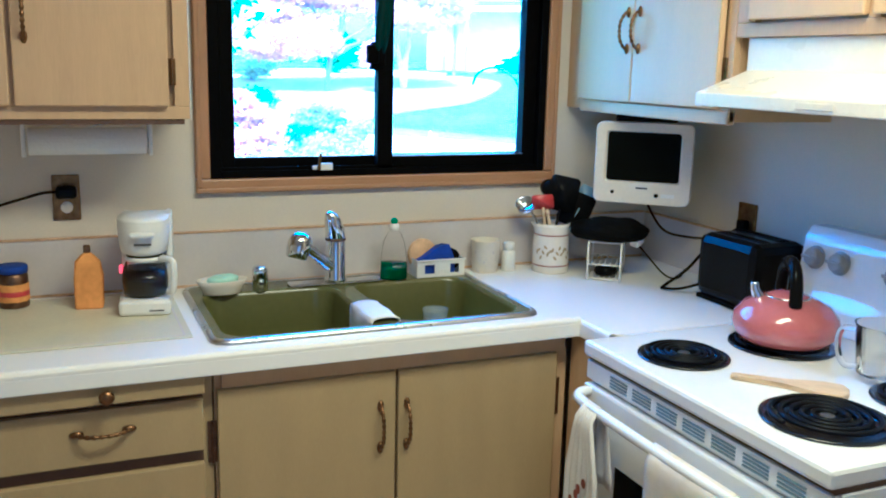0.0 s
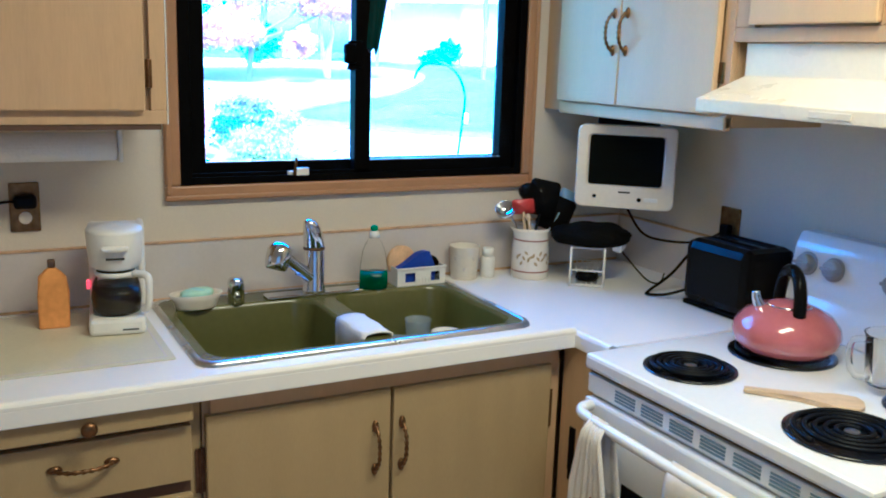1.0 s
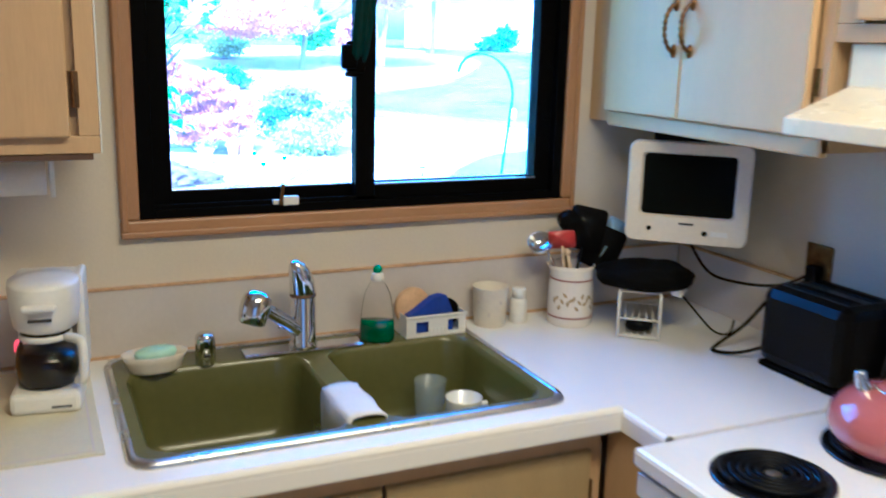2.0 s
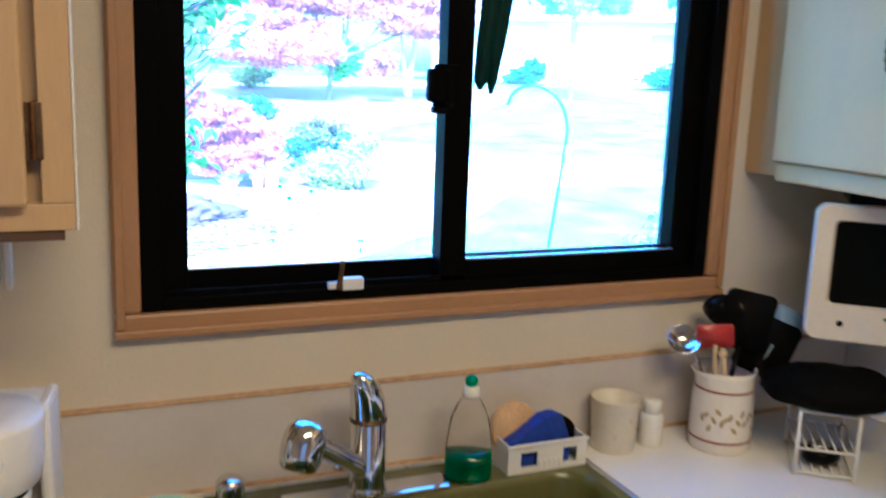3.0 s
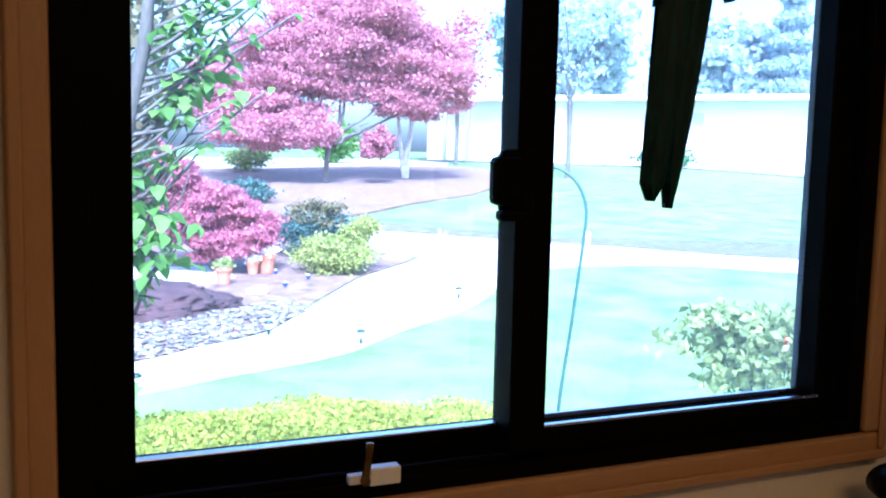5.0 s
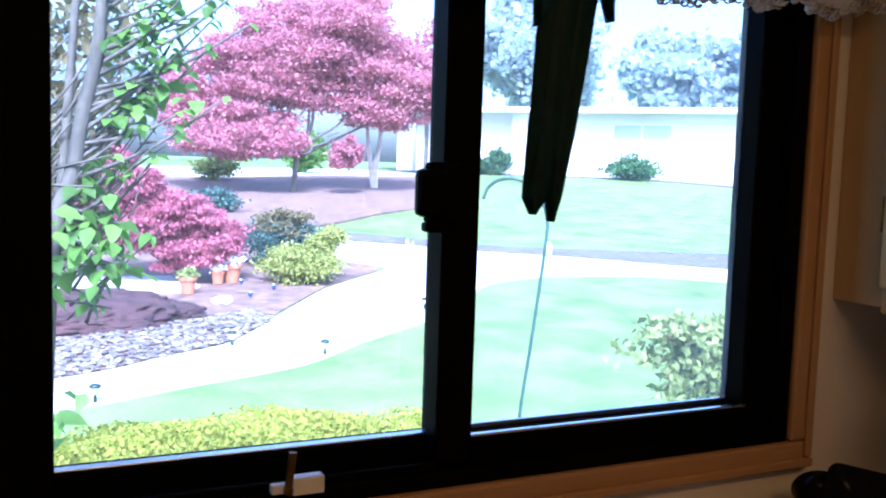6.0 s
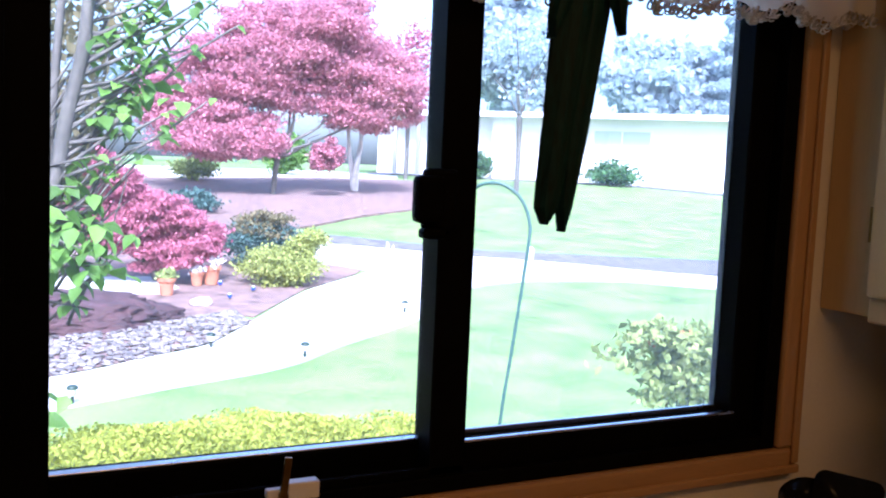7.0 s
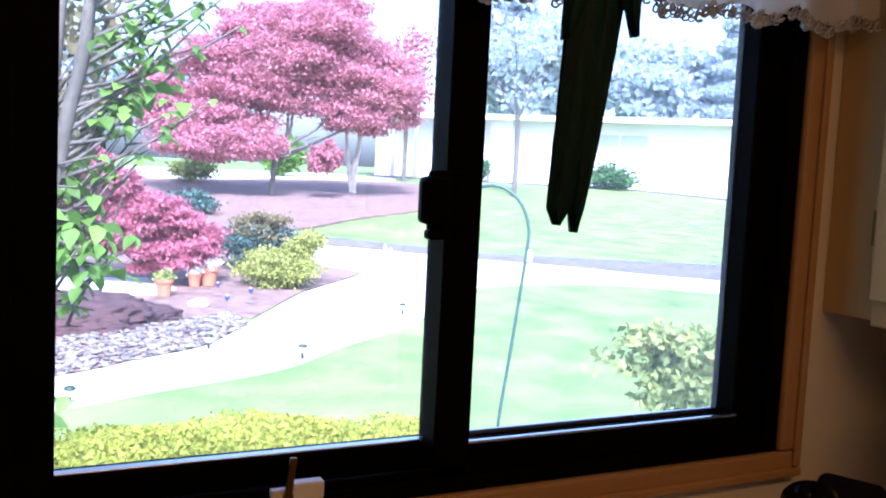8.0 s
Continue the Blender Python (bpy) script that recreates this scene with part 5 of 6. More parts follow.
sdh = thing("soap_dish", "ivory oval soap dish on the sink edge", "soap dish", at=(0.098, -0.140, TOP), turn=4)
part("dish", oval(0.068, 0.042, [(0.72, 0), (0.76, 0.004), (0.86, 0.022), (1.0, 0.038), (0.98, 0.039), (0.86, 0.026), (0.70, 0.016), (0.3, 0.015)]), "ivory", sdh, smooth=True)
tagged(part("soap_bar", oval(0.043, 0.027, [(0.6, 0.0), (0.92, 0.004), (1.0, 0.011), (0.95, 0.018), (0.7, 0.023), (0.3, 0.0245)]), "mintsoap", at=(0.100, -0.147, TOP + 0.0275), smooth=True), "pale mint green soap bar lying in the dish", "soap").rotation_euler = (0, radians(-3), 0.1)

# washing-up liquid
bt = thing("dish_soap_bottle", "clear plastic bottle with green washing-up liquid", "bottle", at=(0.596, -0.122, TOP), turn=-24)
prof = [(0.88, 0.0), (1.0, 0.006), (1.0, 0.03), (0.97, 0.055), (0.88, 0.085), (0.78, 0.11), (0.55, 0.132), (0.34, 0.145), (0.33, 0.150)]
part("bottle", oval(0.040, 0.024, prof), "clear", bt, smooth=True)
part("liquid", oval(0.0392, 0.0232, [(0.86, 0.0012), (0.985, 0.007), (0.985, 0.03), (0.96, 0.052), (0.3, 0.0522)]), "greensoap", bt, "green washing-up liquid", smooth=True)
part("collar", lathe([(0.0145, 0.146), (0.015, 0.150), (0.0135, 0.162), (0.008, 0.166)], 20), "white", bt, smooth=True)
part("cap", lathe([(0.0085, 0.164), (0.0105, 0.170), (0.0105, 0.176), (0.006, 0.181), (0.002, 0.182)], 18), "greencap", bt, "green push cap", smooth=True)

# caddy with cloth and sponge
cd = thing("sink_caddy", "white plastic slotted sink caddy", "caddy", at=(0.742, -0.090, TOP))
cb = bmesh.new()
box(cb, -0.072, 0.072, -0.040, 0.034, 0.0, 0.004, bev=0.001)
for y0, y1 in ((-0.0425, -0.040), (0.034, 0.0365)):
    box(cb, -0.074, 0.074, y0, y1, 0.0, 0.010)
    box(cb, -0.074, 0.074, y0, y1, 0.037, 0.052)
    for x0, x1 in ((-0.074, -0.052), (-0.020, 0.030), (0.058, 0.074)):
        box(cb, x0, x1, y0, y1, 0.010, 0.037)
for k in range(5):
    x = -0.017 + k * 0.0098
    box(cb, x, x + 0.004, -0.0445, -0.0426, 0.006, 0.020)
for x0, x1 in ((-0.0765, -0.074), (0.074, 0.0765)):
    box(cb, x0, x1, -0.0425, 0.0365, 0.0, 0.052)
box(cb, -0.080, 0.080, -0.046, -0.0425, 0.047, 0.053, bev=0.001)
part("basket", cb, "white", cd)
cl = bmesh.new()
n = 14
sil = [(-0.068, 0.050), (-0.055, 0.056), (-0.040, 0.064), (-0.020, 0.078), (0.0, 0.091), (0.020, 0.095), (0.030, 0.094), (0.038, 0.075), (0.045, 0.058), (0.050, 0.045)]
fr_, bk_ = [], []
for x, z in sil:
    fr_.append((cl.verts.new((x, -0.030, z)), cl.verts.new((x, -0.028, 0.006))))
    bk_.append((cl.verts.new((x * 0.96, 0.004, z - 0.004)), cl.verts.new((x * 0.96, 0.002, 0.006))))
for i in range(len(sil) - 1):
    cl.faces.new((fr_[i][0], fr_[i][1], fr_[i + 1][1], fr_[i + 1][0]))
    cl.faces.new((bk_[i][0], bk_[i + 1][0], bk_[i + 1][1], bk_[i][1]))
    cl.faces.new((fr_[i][0], fr_[i + 1][0], bk_[i + 1][0], bk_[i][0]))
bmesh.ops.recalc_face_normals(cl, faces=cl.faces)
tagged(part("dish_cloth", cl, "blue", at=(0.742, -0.090, TOP)), "folded royal blue dish cloth in the caddy", "cloth")
tagged(part("sponge", moved(lathe([(0.046, -0.009), (0.048, -0.004), (0.048, 0.004), (0.046, 0.009)], 30), pose(0.705, -0.072, TOP + 0.058, 82, 0, 8)), "tansponge", smooth=True), "round tan sponge standing in the caddy", "sponge")
tagged(part("scourer", moved(lathe([(0.033, -0.010), (0.035, -0.004), (0.035, 0.004), (0.033, 0.010)], 26), pose(0.788, -0.082, TOP + 0.040, 84, 0, -6)), "blackmat", smooth=True), "black round scourer in the caddy", "scourer")

tm = thing("tumbler", "frosted ivory plastic tumbler with faint pattern", "tumbler", at=(0.918, -0.066, CZ))
part("cup", lathe([(0.038, 0.0), (0.040, 0.002), (0.0445, 0.098), (0.0455, 0.100), (0.0435, 0.099), (0.039, 0.008), (0.01, 0.006)], 30), "ivory", tm, smooth=True)
for k in range(9):
    a = k * 0.7
    part("leaf_motif", moved(boxes((-0.003, 0.003, -0.0005, 0.0005, -0.005, 0.005)), pose(0.0425 * math.cos(a), 0.0425 * math.sin(a), 0.035 + 0.03 * (k % 2), 0, 20 * (-1) ** k, math.degrees(a) + 90)), "splash", tm)
pb = thing("pill_bottle", "small white plastic bottle with a ridged cap", "bottle", at=(0.995, -0.075, CZ))
part("bottle", lathe([(0.0205, 0), (0.022, 0.002), (0.022, 0.055), (0.020, 0.062), (0.015, 0.066)], 24), "white", pb, smooth=True)
part("cap", lathe([(0.0175, 0.064), (0.0178, 0.088), (0.016, 0.090)], 24), "white", pb, smooth=True)
# crock with utensils
cr = thing("utensil_crock", "cream stoneware jug with maroon bands and herb sprigs", "crock", at=(1.120, -0.120, CZ))
cp = lathe([(0.054, 0.0), (0.057, 0.004), (0.0575, 0.05), (0.0565, 0.10), (0.0535, 0.125), (0.0535, 0.142), (0.057, 0.155), (0.0545, 0.154), (0.0505, 0.14), (0.051, 0.02), (0.01, 0.012)], 40)
for v in cp.verts:
    if v.co.z > 0.13 and v.co.x < -0.03 and abs(v.co.y) < 0.03:
        v.co.x -= 0.010 * (v.co.z - 0.13) / 0.025
part("jug", cp, "crock", cr, smooth=True)
for z in (0.024, 0.119):
    rad = 0.0578 if z < 0.1 else 0.0545
    part("band", lathe([(rad - 0.001, z - 0.002), (rad + 0.0004, z - 0.0018), (rad + 0.0004, z + 0.0018), (rad - 0.001, z + 0.002)], 40), "maroon", cr, "maroon painted band", smooth=True)
for k in range(16):
    a = -2.9 + k * 0.13
    m = pose(0.0577 * math.cos(a), 0.0577 * math.sin(a), 0.068 + 0.013 * math.sin(k * 2.1) + 0.006 * math.sin(k * 5.3), 0, 0, math.degrees(a) + 90) @ pose(0, 0, 0, 0, 50 * math.sin(k * 1.3), 0)
    part("sprig", moved(oval(0.0040, 0.0006, [(0.2, -0.008), (0.8, -0.004), (1.0, 0.0), (0.7, 0.004), (0.1, 0.008)], 8), m), "sprig", cr)


def utensil(name, label, material, base, tip, head, headmat=None):
    t = thing(name, label, "utensil", at=(1.120, -0.120, CZ), group="utensils in the crock")
    part("shaft", tube([Vector(base), Vector(base).lerp(Vector(tip), 0.5), Vector(tip)], [0.0055, 0.005, 0.0045], 10), material, t, smooth=True)
    d = (Vector(tip) - Vector(base)).normalized()
    ny = Vector((-0.55, -0.83, 0.1))
    ny = (ny - d * ny.dot(d)).normalized()
    nx_ = ny.cross(d)
    m = Matrix.Translation(Vector(tip)) @ Matrix((nx_, ny, d)).transposed().to_4x4()
    part("head", moved(head, m), headmat or material, t, smooth=True)
    return t


flat = lambda w, h, th=0.0035: moved(prism(round_rect(-w / 2, w / 2, -h / 2, h / 2, min(w, h) * 0.15, 4), -th / 2, th / 2), pose(0, 0, h / 2 - 0.006, 90, 0, 0))
ladle = lambda r: lathe([(0.004, r * 0.9), (r * 0.7, r * 0.72), (r, r * 0.1), (r * 0.97, r * 0.08), (r * 0.66, r * 0.62), (0.003, r * 0.8)], 22)
utensil("slotted_turner", "red nylon turner with pale shaft", "woodspoon", (0.0, 0.01, 0.02), (-0.040, -0.012, 0.205), flat(0.066, 0.046), "red")
utensil("black_spatula", "wide black nylon spatula", "blackplastic", (-0.01, 0.0, 0.02), (0.022, -0.006, 0.195), flat(0.092, 0.110))
utensil("black_turner", "wide black nylon turner", "blackplastic", (0.0, -0.01, 0.02), (0.050, -0.022, 0.150), flat(0.098, 0.110))
utensil("black_ladle", "black nylon ladle with a round bowl", "blackplastic", (-0.01, 0.02, 0.02), (0.004, 0.030, 0.225), moved(lathe([(0.004, -0.01), (0.024, 0.0), (0.034, 0.022), (0.032, 0.024), (0.022, 0.006)], 22), pose(0, 0, 0.02, 60, 0, 0)))
utensil("grey_spatula", "wide blue-grey silicone spatula in the crock", "bluegrey", (0.0, 0.0, 0.03), (0.078, -0.030, 0.200), flat(0.055, 0.080), "bluegrey")
utensil("wooden_spoon", "pale wooden spoon handle", "woodspoon", (0.015, -0.01, 0.02), (-0.030, -0.024, 0.185), oval(0.010, 0.006, [(0.5, -0.004), (1, 0.005), (0.4, 0.016)], 12))
wk = thing("steel_ladle", "shiny round stainless steel ladle", "utensil", at=(1.120, -0.120, CZ), group="utensils in the crock")
part("shaft", tube([(0.0, 0.0, 0.02), (-0.05, 0.02, 0.165), (-0.072, 0.025, 0.20)], 0.004, 10), "chrome", wk, smooth=True)
part("head", moved(lathe([(0.004, -0.030), (0.018, -0.024), (0.028, -0.010), (0.031, 0.006), (0.029, 0.006), (0.018, -0.012)], 24), pose(-0.085, 0.02, 0.208, 35, -30, 0)), "chrome", wk, smooth=True)

# wire rack, pouch and box below the television
RA, RB = Vector((1.163, -0.270, 0)), Vector((1.240, -0.330, 0))
rd = (RB - RA).normalized()
rn = Vector((rd.y, -rd.x, 0))
rn = rn if rn.y > 0 else -rn
rk_ = thing("wire_rack", "small white wire rack with two tiers", "rack", at=(RA.x, RA.y, CZ))
wires = []
w_, d_, h_ = (RB - RA).length, 0.15, 0.118
for a in (0, w_):
    for b in (0, d_):
        q = rd * a + rn * b
        part("upright", tube([q + Vector((0, 0, 0)), q + Vector((0, 0, h_))], 0.0032, 8), "white", rk_, smooth=True)
for z in (0.006, 0.050, h_):
    for b in (0, d_):
        part("cross_wire", tube([rn * b + Vector((0, 0, z)), rn * b + rd * w_ + Vector((0, 0, z))], 0.0026, 6), "white", rk_, smooth=True)
    for k in range(7):
        a = w_ * k / 6
        part("shelf_wire", tube([rd * a + Vector((0, 0, z)), rd * a + rn * d_ + Vector((0, 0, z))], 0.0018, 6), "white", rk_, smooth=True)
pc = bmesh.new()
bmesh.ops.create_icosphere(pc, subdivisions=4, radius=1.0)
for v in pc.verts:
    d = 1 + 0.13 * noise.noise(v.co * 1.9) + 0.04 * noise.noise(v.co * 6)
    z = v.co.z * 0.042 * d
    v.co = rd * (v.co.x * 0.118 * d) + rn * (v.co.y * 0.085 * d) + Vector((0, 0, max(z, -0.024)))
tagged(part("oven_mitt", pc, "blackmat", at=tuple(RA + rd * 0.055 + rn * 0.06 + Vector((0, 0, CZ + h_ + 0.028))), smooth=True), "black padded oven mitt lying on the wire rack", "oven mitt")
tp = thing("tape_dispenser", "black and grey rounded gadget inside the rack", "gadget", at=tuple(RA + rd * 0.05 + rn * 0.06 + Vector((0, 0, CZ + 0.009))))
part("body", oval(0.036, 0.032, [(0.8, 0), (1.0, 0.008), (0.95, 0.022), (0.5, 0.030)]), "blackplastic", tp, smooth=True)
part("top_plate", oval(0.022, 0.016, [(0.9, 0.027), (1.0, 0.029), (0.6, 0.033)]), "steel", tp, "pale grey plate", smooth=True)
tagged(part("wall_adapter", moved(boxes((-0.022, 0.022, -0.014, 0.014, -0.012, 0.012), bev=0.004), pose(1.305, -0.315, 1.035, 12, -15, 30)), "white"), "small white power adapter hanging on its cable", "adapter")

# television under the cabinet
tv = thing("television", "small cream tube television hung under the wall cabinet", "television", at=(1.309, -0.310, 1.148), turn=-41.6)
tv.scale = (1.0, 1.0, 0.95)
tb = bmesh.new()
prev = None
for y, sx, z0, z1, r in ((0.0, 0.140, 0.0, 0.250, 0.020), (0.004, 0.143, -0.003, 0.253, 0.022), (0.030, 0.143, -0.003, 0.253, 0.022), (0.036, 0.138, 0.002, 0.248, 0.02), (0.09, 0.128, 0.012, 0.236, 0.03), (0.20, 0.085, 0.045, 0.190, 0.03), (0.215, 0.07, 0.06, 0.175, 0.03)):
    rr = [tb.verts.new((x, y, z)) for x, z in round_rect(-sx, sx, z0, z1, r, 5)]
    if prev:
        for k in range(len(rr)):
            tb.faces.new((prev[k], prev[(k + 1) % len(rr)], rr[(k + 1) % len(rr)], rr[k]))
    else:
        first = rr
    prev = rr
tb.faces.new(prev)
scr = [tb.verts.new((x, 0.001, z)) for x, z in round_rect(-0.112, 0.112, 0.064, 0.226, 0.012, 5)]
ins = [tb.verts.new((x, 0.010, z)) for x, z in round_rect(-0.107, 0.107, 0.068, 0.222, 0.010, 5)]
for k in range(len(scr)):
    tb.faces.new((first[(k + 1) % len(scr)], first[k], scr[k], scr[(k + 1) % len(scr)]))
    tb.faces.new((scr[(k + 1) % len(scr)], scr[k], ins[k], ins[(k + 1) % len(scr)]))
bmesh.ops.recalc_face_normals(tb, faces=tb.faces)
part("cabinet", tb, "ivory", tv, smooth=False)
sg = bmesh.new()
gv = [[sg.verts.new((-0.109 + 0.218 * i / 10, 0.010 - 0.006 * (1 - ((i - 5) / 5) ** 2) * (1 - ((j - 4) / 4) ** 2), 0.066 + 0.158 * j / 8)) for i in range(11)] for j in range(9)]
for j in range(8):
    for i in range(10):
        sg.faces.new((gv[j][i], gv[j][i + 1], gv[j + 1][i + 1], gv[j + 1][i]))
part("screen", sg, "screen", tv, "dark switched-off screen", smooth=True)
part("button", moved(lathe([(0.0055, 0), (0.0055, 0.003), (0.004, 0.004)], 14), pose(-0.085, 0.0, 0.033, 90, 0, 0)), "blackplastic", tv, "dark power button")
part("button", moved(lathe([(0.0065, 0), (0.0065, 0.003), (0.005, 0.004)], 14), pose(0.045, 0.0, 0.028, 90, 0, 0)), "blackplastic", tv)
part("control_flap", boxes((0.058, 0.098, -0.0012, 0.002, 0.022, 0.034), bev=0.0008), "white", tv)
part("maker_badge", boxes((-0.016, 0.018, -0.0012, 0.002, 0.046, 0.051)), "darklabel", tv, "plain dark badge")
part("mount", boxes((-0.09, 0.09, 0.03, 0.16, 0.2535, 0.2855), bev=0.003), "blackplastic", tv, "black under-cabinet mount")


def cable(label, pts, r=0.0035):
    return tagged(part("power_cable", tube(smooth_path(pts, 6), r, 8), "blackmat", smooth=True), label, "cable")


cable("black television cable looping to the wall", [(1.40, -0.20, 1.15), (1.43, -0.26, 1.06), (1.46, -0.34, 1.045), (1.50, -0.44, 1.06), (1.545, -0.50, 1.105)])
cable("black toaster cable looped on the worktop", [(1.42, -0.54, 0.96), (1.34, -0.50, 0.930), (1.31, -0.45, 0.921), (1.34, -0.42, 0.922), (1.40, -0.44, 0.97), (1.46, -0.47, 1.05), (1.545, -0.505, 1.09)], 0.0042)
cable("thin black cable behind the rack", [(1.30, -0.30, 1.04), (1.34, -0.32, 0.99), (1.38, -0.36, 0.935), (1.43, -0.36, 0.922), (1.50, -0.30, 0.93)], 0.0026)
o2 = thing("wall_socket", "brass socket plate on the cooker wall", "socket", at=(XR, -0.500, 1.110), turn=-90)
part("plate", boxes((-0.038, 0.038, -0.006, -0.0005, -0.058, 0.058), bev=0.003), "brass", o2, "brass plate")
part("plug", boxes((-0.016, 0.016, -0.030, -0.007, -0.030, 0.010), bev=0.005), "blackplastic", o2)
tagged(part("paper_note", moved(boxes((-0.035, 0.035, -0.05, 0.05, 0.0, 0.0012)), pose(1.365, -0.455, CZ + 0.0006, 0, 0, 35)), "paper"), "small white paper note lying by the toaster", "paper")

# toaster
ts = thing("toaster", "glossy black long-slot toaster beside the cooker", "toaster", at=(1.440, -0.655, CZ))
part("body", boxes((-0.092, 0.088, -0.118, 0.118, 0.012, 0.190), bev=0.026), "blackplastic", ts)
part("base", boxes((-0.086, 0.082, -0.112, 0.112, 0.002, 0.014), bev=0.002), "blackmat", ts)
for x in (-0.035, 0.030):
    part("slot_frame", boxes((x - 0.017, x + 0.017, -0.085, 0.085, 0.1885, 0.1915), bev=0.001), "blackplastic", ts)
    part("slot", boxes((x - 0.012, x + 0.012, -0.080, 0.080, 0.1905, 0.1925)), "blackmat", ts)
part("lever", boxes((-0.020, 0.020, 0.118, 0.134, 0.10, 0.116), bev=0.004), "blackplastic", ts)

# ---- things on the cooker ----
kt = thing("kettle", "dusky pink enamelled whistling kettle with black handle", "kettle", at=(1.250, -0.995, 0.931))
part("pot", lathe([(0.085, 0.0), (0.103, 0.004), (0.117, 0.022), (0.121, 0.042), (0.116, 0.062), (0.096, 0.086), (0.068, 0.100), (0.045, 0.105)], 44), "kettle", kt, smooth=True)
part("lid", lathe([(0.048, 0.104), (0.047, 0.108), (0.030, 0.114), (0.012, 0.117)], 30), "kettle", kt, smooth=True)
part("lid_rim", lathe([(0.049, 0.1025), (0.0505, 0.1045), (0.049, 0.1065)], 30), "chrome", kt, smooth=True)
kd = Vector((0.50, 0.86, 0)).normalized()
ks = Vector((-0.80, 0.60, 0))
part("spout", tube(smooth_path([ks * 0.060 + Vector((0, 0, 0.090)), ks * 0.072 + Vector((0, 0, 0.112)), ks * 0.076 + Vector((0, 0, 0.132))], 4), [0.015, 0.014, 0.013, 0.012, 0.011, 0.010, 0.0095, 0.009, 0.009], 16), "chrome", kt, "chrome spout", smooth=True)
hpts = [kd * a + Vector((0, 0, z)) for a, z in ((-0.070, 0.095), (-0.066, 0.135), (-0.045, 0.172), (-0.005, 0.186), (0.040, 0.172), (0.064, 0.135), (0.072, 0.092))]
part("handle", tube(smooth_path(hpts, 5), 0.0145, 12), "blackplastic", kt, "black loop handle", smooth=True)
sp_ = thing("spoon_rest", "pale wooden spatula lying on the cooktop", "spatula", at=(1.055, -1.221, 0.9162), turn=-47.6)
so = bmesh.new()
outl = [(-0.115, -0.010), (-0.01, -0.012), (0.020, -0.026), (0.060, -0.040), (0.100, -0.038), (0.112, -0.015), (0.112, 0.015), (0.100, 0.038), (0.060, 0.040), (0.020, 0.026), (-0.01, 0.012), (-0.115, 0.010)]
part("blade", prism(outl, 0.0, 0.010, so, 0.003), "woodspoon", sp_)
jg = thing("glass_jug", "clear glass measuring jug with a loop handle", "jug", at=(1.262, -1.262, 0.931))
part("jug", lathe([(0.046, 0.0), (0.050, 0.003), (0.060, 0.105), (0.0625, 0.108), (0.058, 0.107), (0.047, 0.008), (0.01, 0.006)], 32), "clear", jg, smooth=True)
part("handle", tube(smooth_path([(-0.052, 0.022, 0.098), (-0.085, 0.036, 0.098), (-0.090, 0.038, 0.060), (-0.075, 0.032, 0.022), (-0.046, 0.020, 0.018)], 6), 0.0065, 10), "clear", jg, "glass loop handle", smooth=True)


def towel(at_y, width, drop, folds, material, label, prints):
    """A towel folded over the oven handle, front and back fall."""
    bm = bmesh.new()
    cols, rows_ = 22, 20
    g = []
    for j in range(rows_ + 1):
        t = j / rows_
        s = (t - 0.35) * drop * 1.5
        row = []
        for i in range(cols + 1):
            u = i / cols - 0.5
            pinch = 1.0 if folds < 0.5 else (0.42 + 0.58 * min(1.0, abs(s) / 0.16))
            y = at_y + u * width * pinch
            wv = 0.010 * folds * math.sin(u * 19) * min(1.0, abs(s) / 0.05 + 0.2)
            if s < -0.02:
                row.append(bm.verts.new((KX - 0.0275 + wv * 0.3, y, 0.790 + s + 0.010)))
            elif s < 0.02:
                a = math.pi * (s + 0.02) / 0.04
                row.append(bm.verts.new((KX - 0.045 + 0.0175 * math.cos(a), y, 0.791 + 0.0175 * math.sin(a))))
            else:
                row.append(bm.verts.new((KX - 0.0625 - abs(wv) - 0.004 * (1 - math.cos(u * 3)), y, 0.790 - s + 0.010)))
        g.append(row)
    for j in range(rows_):
        for i in range(cols):
            bm.faces.new((g[j][i], g[j][i + 1], g[j + 1][i + 1], g[j + 1][i]))
    bmesh.ops.recalc_face_normals(bm, faces=bm.faces)
    t = thing("kitchen_towel", label, "towel")
    ob = part("cloth", bm, material, t, smooth=True)
    md = ob.modifiers.new("thickness", "SOLIDIFY")
    md.thickness = 0.003
    for k in range(prints):
        y = at_y + width * (-0.30 + 0.6 * ((k * 0.37) % 1))
        z = 0.60 + 0.10 * ((k * 0.61) % 1)
        part("print", moved(oval(0.012, 0.009, [(0.9, 0), (1, 0.0006), (0.4, 0.001)], 12), pose(KX - 0.0795, y, z - 0.05, 0, -90, 0)), "maroon", t, "dark red printed spot")
    return t


towel(-0.925, 0.135, 0.34, 1.0, "cloth", "white cotton towel with printed spots tied on the oven handle", 5)
towel(-1.275, 0.24, 0.36, 0.3, "ivory", "plain cream towel folded over the oven handle", 0)

# ---- things left of the sink ----
cbd = thing("cutting_mat", "pale yellow cutting board lying on the worktop", "cutting board", at=(-0.29, -0.285, CZ))
part("board", boxes((-0.30, 0.262, -0.215, 0.235, 0.0005, 0.0045), bev=0.0015), "board", cbd)
part("juice_groove", boxes((-0.285, 0.247, -0.202, -0.198, 0.0044, 0.0052), (-0.285, 0.247, 0.218, 0.222, 0.0044, 0.0052), (0.243, 0.247, -0.198, 0.218, 0.0044, 0.0052)), "splash", cbd, "grey border groove")
BZ = CZ + 0.0048
cm = thing("coffee_maker", "white drip coffee maker with a half-full glass carafe", "coffee maker", at=(-0.100, -0.195, BZ), turn=-8)
